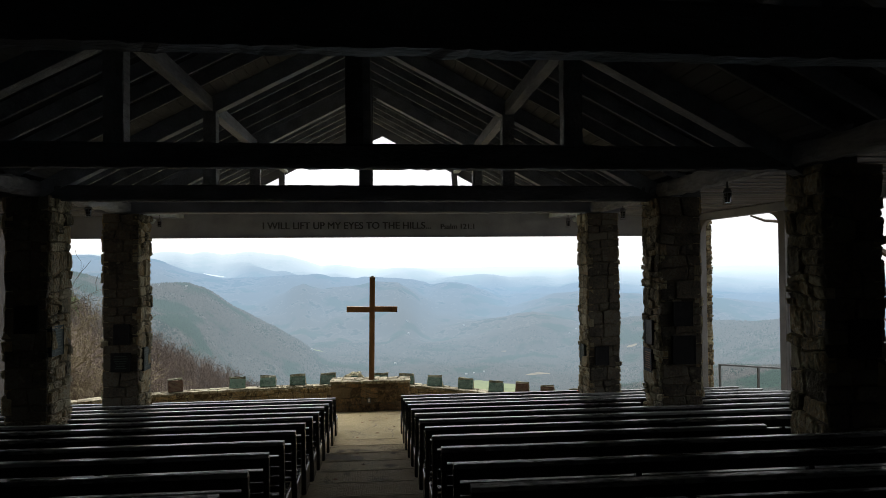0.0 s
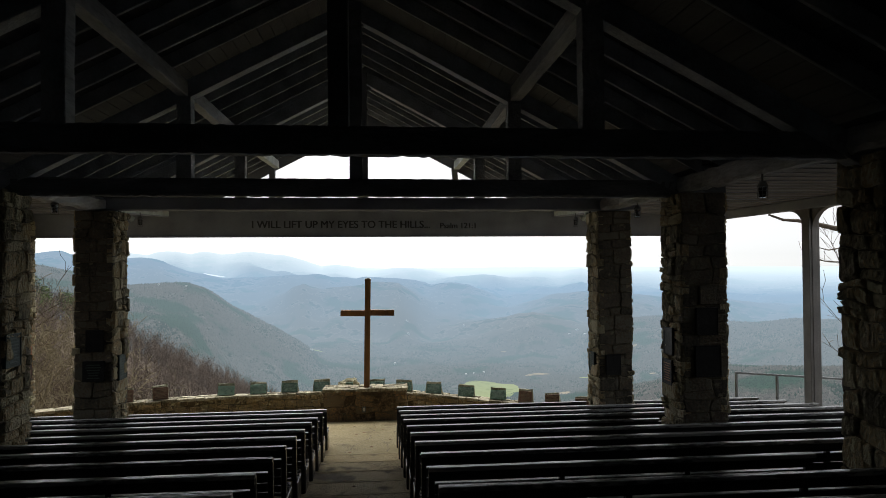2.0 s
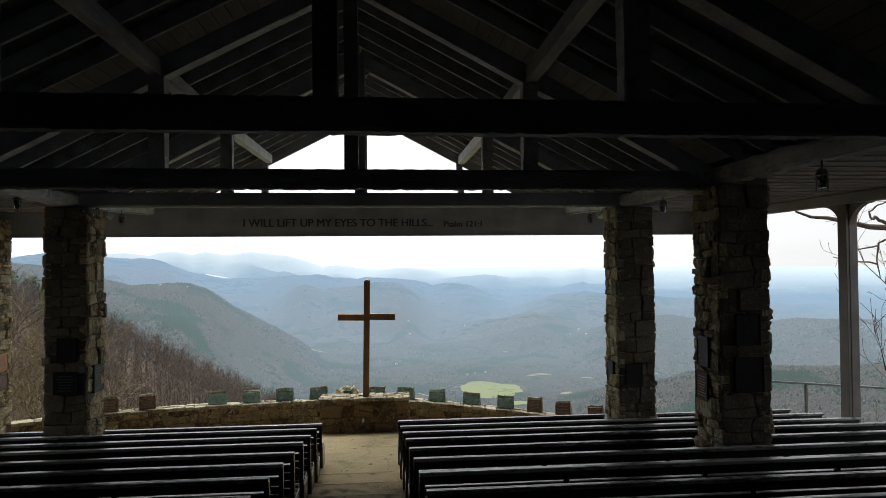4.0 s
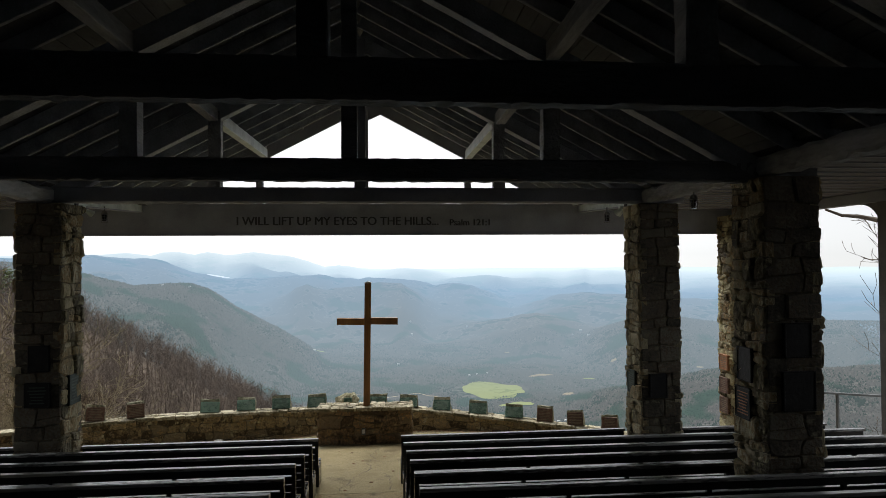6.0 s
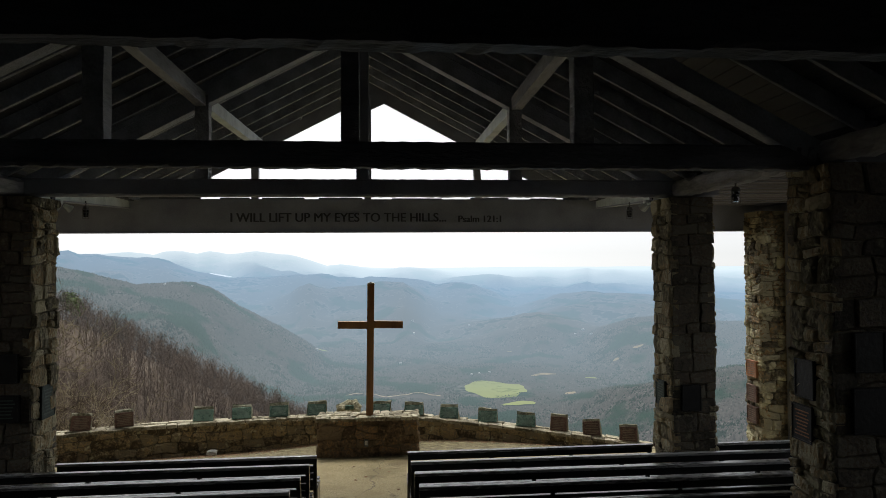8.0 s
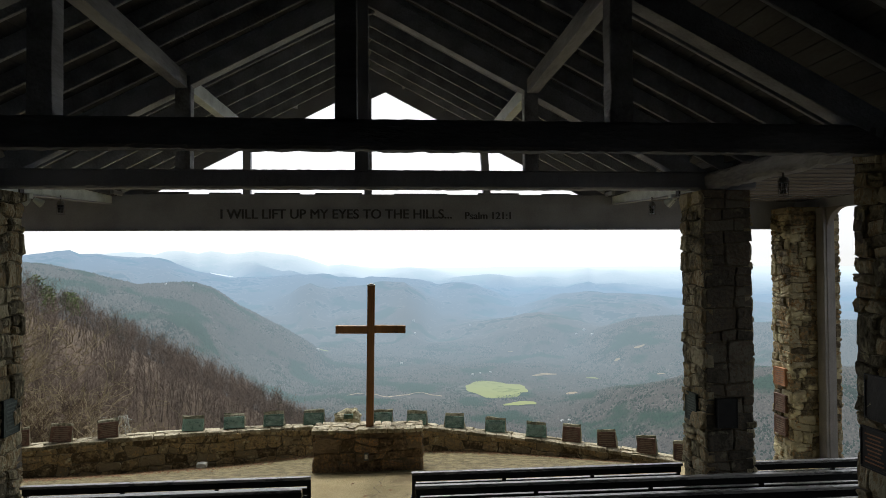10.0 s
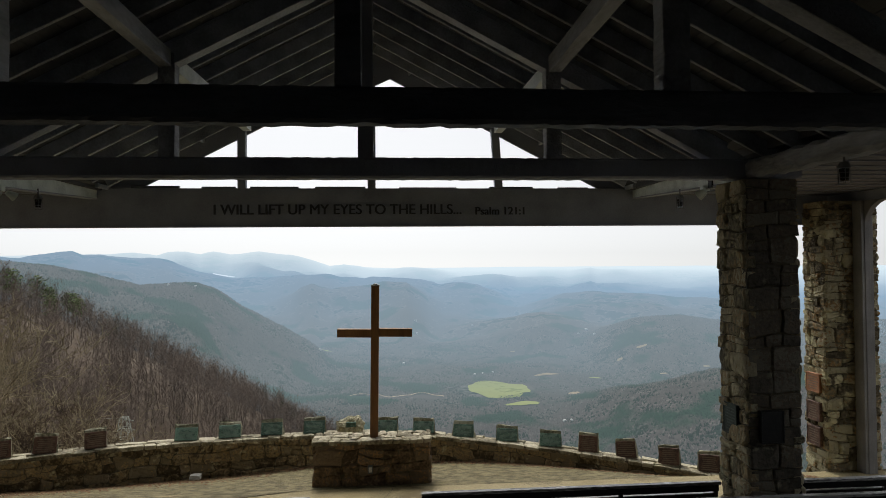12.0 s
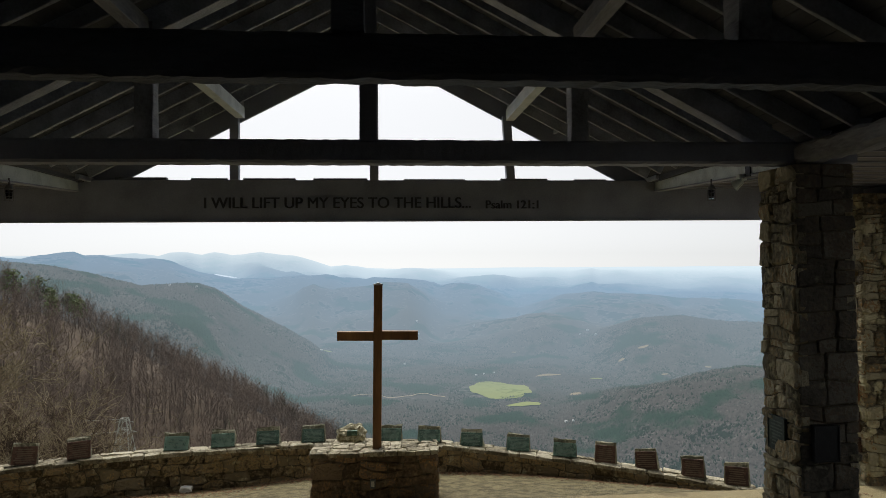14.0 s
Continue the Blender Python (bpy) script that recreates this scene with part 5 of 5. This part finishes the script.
mesh.vertices.add(n * 5)
mesh.vertices.foreach_set("co", co.ravel())
mesh.loops.add(tri.size)
mesh.loops.foreach_set("vertex_index", tri.ravel().astype(np.int32))
mesh.polygons.add(len(tri))
mesh.polygons.foreach_set("loop_start", np.arange(0, tri.size, 3, dtype=np.int32))
mesh.update(calc_edges=True)
mesh.materials.append(hazed_land("far_tree_crowns", WOOD_TONES, 0.0035, 0.022, each=0.6, spots=EVERGREEN))
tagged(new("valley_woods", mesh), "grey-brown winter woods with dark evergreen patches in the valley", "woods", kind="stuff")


# ---- trees ----
def limbs(rnd, base, height, spread, levels, trunk, lean=(0, 0)):
    """Branch paths of a bare tree: lists of points and radii."""
    paths = []

    def grow(p, way, length, radius, level):
        pts, rad = [p], [radius]
        steps = 6 if level == 0 else 5
        kids = []
        for i in range(steps):
            way = (way + Vector((rnd.uniform(-1, 1), rnd.uniform(-1, 1), rnd.uniform(-0.6, 0.8))) * (0.10 if level == 0 else 0.42)).normalized()
            p = p + way * (length / steps)
            radius = radius * (0.84 if level == 0 else 0.76)
            pts.append(p)
            rad.append(radius)
            if level < levels and (i > 1 or level > 0):
                for _ in range(2 if level < 2 else rnd.choice((1, 2))):
                    out = way.orthogonal().normalized()
                    out.rotate(Matrix.Rotation(rnd.uniform(0, 2 * math.pi), 3, way).to_quaternion())
                    kids.append((p, (way * rnd.uniform(0.35, 0.8) + out * spread * rnd.uniform(0.6, 1.1) + Vector((0, 0, 0.25))).normalized(), length * rnd.uniform(0.3, 0.55), radius * 0.6, level + 1))
        paths.append((pts, rad, level))
        for kid in kids:
            grow(*kid)

    grow(Vector(base), Vector((lean[0], lean[1], 1)).normalized(), height * 0.8, trunk, 0)
    return paths


def bare_tree(x, y, height, seed, label, twigs=TWIGS, levels=3, spread=0.8, lean=(0, 0), trunk=None):
    rnd = random.Random(seed)
    z = ground_height(x, y) - 0.3
    ob = thing("bare_tree", label, "tree", "bare trees", at=(x, y, z))
    wood, crown = bmesh.new(), bmesh.new()
    for pts, rad, level in limbs(rnd, (x, y, z), height, spread, levels, trunk or height * (0.019 if twigs is PALE_TWIGS else 0.016), lean):
        if level == 0:
            tube(wood, pts, rad, 8)
        else:
            step = 1 if level < 3 or twigs is PALE_TWIGS else 2
            tube(crown, pts[::step], [max(r, 0.012 if twigs is PALE_TWIGS else 0.008) for r in rad[::step]], 5 if level == 1 else 3)
    part("trunk", wood, twigs if twigs is PALE_TWIGS else BARK, ob)
    part("crown", crown, twigs, ob, "bare winter branches")
    return ob


NEAR_LABEL = "leafless grey-brown tree on the slope below the wall"
rnd = random.Random(8)
for i, (x, y, top) in enumerate(((-20, 39, 1.5), (-23, 46, 1.5), (-17, 34, 5.5), (-22, 40, 0.5), (-27, 46, 1.5), (-15, 36, 1.2), (-20, 49, -2.0), (-30, 40, 2.5), (-17.5, 44, -2.0), (-24, 33, 1.0), (-19, 27, 0.0), (-24, 55, -4.0), (-31, 55, 0.0), (-13.8, 38, 0.2), (-21, 58, -7.0), (-27, 36, 2.0), (-16, 30, -2.5), (-17.3, 31, 6.0))):
    h = (top - ground_height(x, y)) / 1.3
    bare_tree(x, y, h, 900 + i, NEAR_LABEL, PALE_TWIGS if i % 2 == 0 else TWIGS, 4 if i == 5 else 3, 0.6 if i < 2 else 0.85)
for i, (x, y, top, lean) in enumerate(((-14.9, 28.5, 4.4, (0.0, 0.0)), (-14.3, 26.8, 1.8, (-0.1, 0.0)), (-16.4, 29.5, 5.2, (0.05, -0.1)), (-13.5, 37, 0.3, (0.0, 0.0)), (-14.6, 36.2, 0.4, (-0.1, 0.1)))):
    bare_tree(x, y, (top - ground_height(x, y)) / 1.15, 970 + i, NEAR_LABEL, PALE_TWIGS, 3, 1.1, lean, 0.13 if y < 30 else 0.09)
for i, (x, y, h) in enumerate(((25, 30, 8), (28, 33, 9), (32, 31, 11))):
    bare_tree(x, y, h, 940 + i, "thin leafless sapling beyond the guard rail", TWIGS, 3, 0.7)
old = bare_tree(19.5, 21.5, 11.5, 951, "old leafless tree reaching crooked limbs past the arcade", BARK, 3, 0.9, lean=(0.1, 0.0), trunk=0.22)
for k, (limb, thick) in enumerate((
        (((18.9, 21.0, 3.4), (17.2, 19.6, 4.9), (14.92, 18.3, 5.61), (14.15, 18.2, 5.77), (13.52, 18.2, 5.80), (12.88, 18.2, 5.94), (12.27, 18.15, 6.04), (11.79, 18.1, 6.06), (11.35, 18.1, 6.21)), 0.11),
        (((14.3, 18.2, 5.75), (13.95, 18.3, 5.95), (13.72, 18.25, 6.06), (13.58, 18.2, 5.98), (13.55, 18.25, 6.2), (13.85, 18.3, 6.38), (14.4, 18.4, 6.6)), 0.045),
        (((14.6, 18.4, 5.65), (14.1, 18.6, 5.35), (14.12, 18.7, 4.9), (14.3, 18.8, 4.4)), 0.03),
        (((14.1, 18.6, 5.3), (13.6, 18.7, 5.2), (13.2, 18.7, 5.3)), 0.018),
        (((14.15, 18.7, 4.8), (13.5, 18.8, 4.9), (12.9, 18.8, 5.0)), 0.018))):
    smooth = []
    for a, b in zip(limb, limb[1:]):
        smooth += [Vector(a).lerp(Vector(b), f) + Vector((0, 0, 0.02 * math.sin(9 * f + k))) for f in (0, 0.35, 0.7)]
    smooth.append(Vector(limb[-1]))
    part("limb", tube(bmesh.new(), smooth, [thick * (1 - 0.85 * i / len(smooth)) + 0.006 for i in range(len(smooth))], 6), BARK, old, "crooked bare limb")

# the wooded spur: too many trees to count, built from a few shapes
shapes = []
for s in range(7):
    rnd = random.Random(700 + s)
    bm = bmesh.new()
    for pts, rad, level in limbs(rnd, (0, 0, 0), 13, 0.75, 2, 0.17):
        if level < 2:
            tube(bm, pts[::2] if level else pts[::2], (rad[::2]), 3)
        else:
            a, b = pts[0], pts[-1]
            w = (b - a).orthogonal().normalized() * 0.05
            bm.faces.new([bm.verts.new(a + w), bm.verts.new(a - w), bm.verts.new(b)])
            c = pts[2] + Vector((rnd.uniform(-1, 1), rnd.uniform(-1, 1), rnd.uniform(0.2, 1.2)))
            bm.faces.new([bm.verts.new(pts[2] + w), bm.verts.new(pts[2] - w), bm.verts.new(c)])
    bmesh.ops.triangulate(bm, faces=bm.faces[:])
    bm.verts.index_update()
    shapes.append((np.array([v.co[:] for v in bm.verts]), np.array([[v.index for v in f.verts] for f in bm.faces])))
    bm.free()
PYLON_AWAY = min(np.linspace(120, 420, 301), key=lambda r: abs((ground_height(-0.364 * r, 0.9315 * r) - 5) / r + 0.292))
rnd = random.Random(12)
co, tri, base = [], [], 0
placed = 0
while placed < 3650:
    bearing, away = radians(rnd.uniform(-37, -5)), 75 + 560 * rnd.random() ** 1.25
    x, y = away * math.sin(bearing), away * math.cos(bearing)
    if abs(bearing + 0.3725) < 0.02 and PYLON_AWAY - 150 < away < PYLON_AWAY + 4:
        continue                      # cleared strip before the pylon
    if x < crest(y)[1] - 45:
        continue
    z = ground_height(x, y)
    if z < -215:
        continue
    v, f = shapes[rnd.randrange(7)]
    a, k = rnd.uniform(0, 6.28), rnd.uniform(0.62, 1.1)
    turn = np.array([[math.cos(a), -math.sin(a), 0], [math.sin(a), math.cos(a), 0], [0, 0, 1]])
    co.append(v @ turn.T * k + (x, y, z - 0.3))
    tri.append(f + base)
    base += len(v)
    placed += 1
co, tri = np.concatenate(co), np.concatenate(tri)
mesh = bpy.data.meshes.new("woodland")
mesh.vertices.add(len(co))
mesh.vertices.foreach_set("co", co.ravel())
mesh.loops.add(tri.size)
mesh.loops.foreach_set("vertex_index", tri.ravel().astype(np.int32))
mesh.polygons.add(len(tri))
mesh.polygons.foreach_set("loop_start", np.arange(0, tri.size, 3, dtype=np.int32))
mesh.update(calc_edges=True)
# The spur's woods carry the same painted haze.
mesh.materials.append(hazed_land("bare_winter_wood", [(0.09, 0.066, 0.05), (0.165, 0.124, 0.096), (0.25, 0.195, 0.152)], 0.02, 0.2, each=0.45, spots=((0.06, 0.07, 0.04), 0.03, 0.62)))
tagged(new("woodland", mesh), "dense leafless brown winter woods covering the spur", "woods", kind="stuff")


def pine(x, y, height, seed):
    rnd = random.Random(seed)
    z = ground_height(x, y) - 0.3
    ob = thing("pine_tree", "dark green pine standing out of the bare woods", "tree", "pines", at=(x, y, z))
    part("trunk", tube(bmesh.new(), [(x, y, z), (x, y, z + height * 0.6), (x, y, z + height)], [0.22, 0.14, 0.03], 6), BARK, ob)
    bm = bmesh.new()
    for i in range(190):
        h = rnd.uniform(0.4, 1.0)
        r = math.sqrt(max(1 - ((h - 0.62) / 0.4) ** 2, 0.05)) * height * 0.24 * rnd.uniform(0.3, 1.0)
        a = rnd.uniform(0, 6.28)
        c = Vector((x + r * math.cos(a), y + r * math.sin(a), z + h * height - r * 0.15))
        for _ in range(3):
            d = [Vector((rnd.uniform(-1, 1), rnd.uniform(-1, 1), rnd.uniform(-0.4, 0.5))) * 0.75 for _ in range(3)]
            bm.faces.new([bm.verts.new(c + e) for e in d])
    part("crown", bm, NEEDLES, ob)
    return ob


for i, (y, off, h) in enumerate(((262, 8, 19), (268, 2, 18), (275, 14, 17), (300, 10, 18), (262, 22, 16), (420, 12, 19), (250, -3, 18), (284, 4, 19), (292, 16, 17), (310, 2, 17))):
    pine(crest(y)[1] + off - 4, y, h * 0.78, 50 + i)

# lattice pylon on the slope
px, py = -0.364 * PYLON_AWAY, 0.9315 * PYLON_AWAY
pz = ground_height(px, py) - 0.5
pylon = thing("pylon", "thin grey lattice power pylon among the bare trees", "pylon", at=(px, py, pz))
bm = bmesh.new()
for level in range(6):
    z0, z1 = pz + 2.6 * level, pz + 2.6 * (level + 1)
    r0, r1 = 2.9 - 0.36 * level, 2.9 - 0.36 * (level + 1)
    ring0 = [(px + r0 * a, py + r0 * b, z0) for a, b in ((1, 1), (-1, 1), (-1, -1), (1, -1))]
    ring1 = [(px + r1 * a, py + r1 * b, z1) for a, b in ((1, 1), (-1, 1), (-1, -1), (1, -1))]
    for i in range(4):
        tube(bm, [ring0[i], ring1[i]], [0.14, 0.14], 3)
        tube(bm, [ring0[i], ring1[(i + 1) % 4]], [0.08, 0.08], 3)
        tube(bm, [ring1[i], ring1[(i + 1) % 4]], [0.08, 0.08], 3)
part("mast", bm, PYLON_STEEL, pylon)
for h, w in ((12.2, 3.0), (14.6, 2.3)):
    part("cross_arm", tube(bmesh.new(), [(px - w, py, pz + h), (px, py, pz + h + 0.7), (px + w, py, pz + h)], [0.08, 0.2, 0.08], 4), PYLON_STEEL, pylon)
for side, h in ((-1, 12.2), (1, 12.2), (0, 15.4)):
    wire = [(px + side * 3.0 - 120 * f, py - 25 * f, pz + h + 24 * f - 22 * f * (1 - f)) for f in np.linspace(0, 1, 14)]
    solid("power_line", tube(bmesh.new(), wire, [0.045] * 14, 4), PYLON_STEEL, "thin sagging power line strung from the pylon", "power line", "power lines")
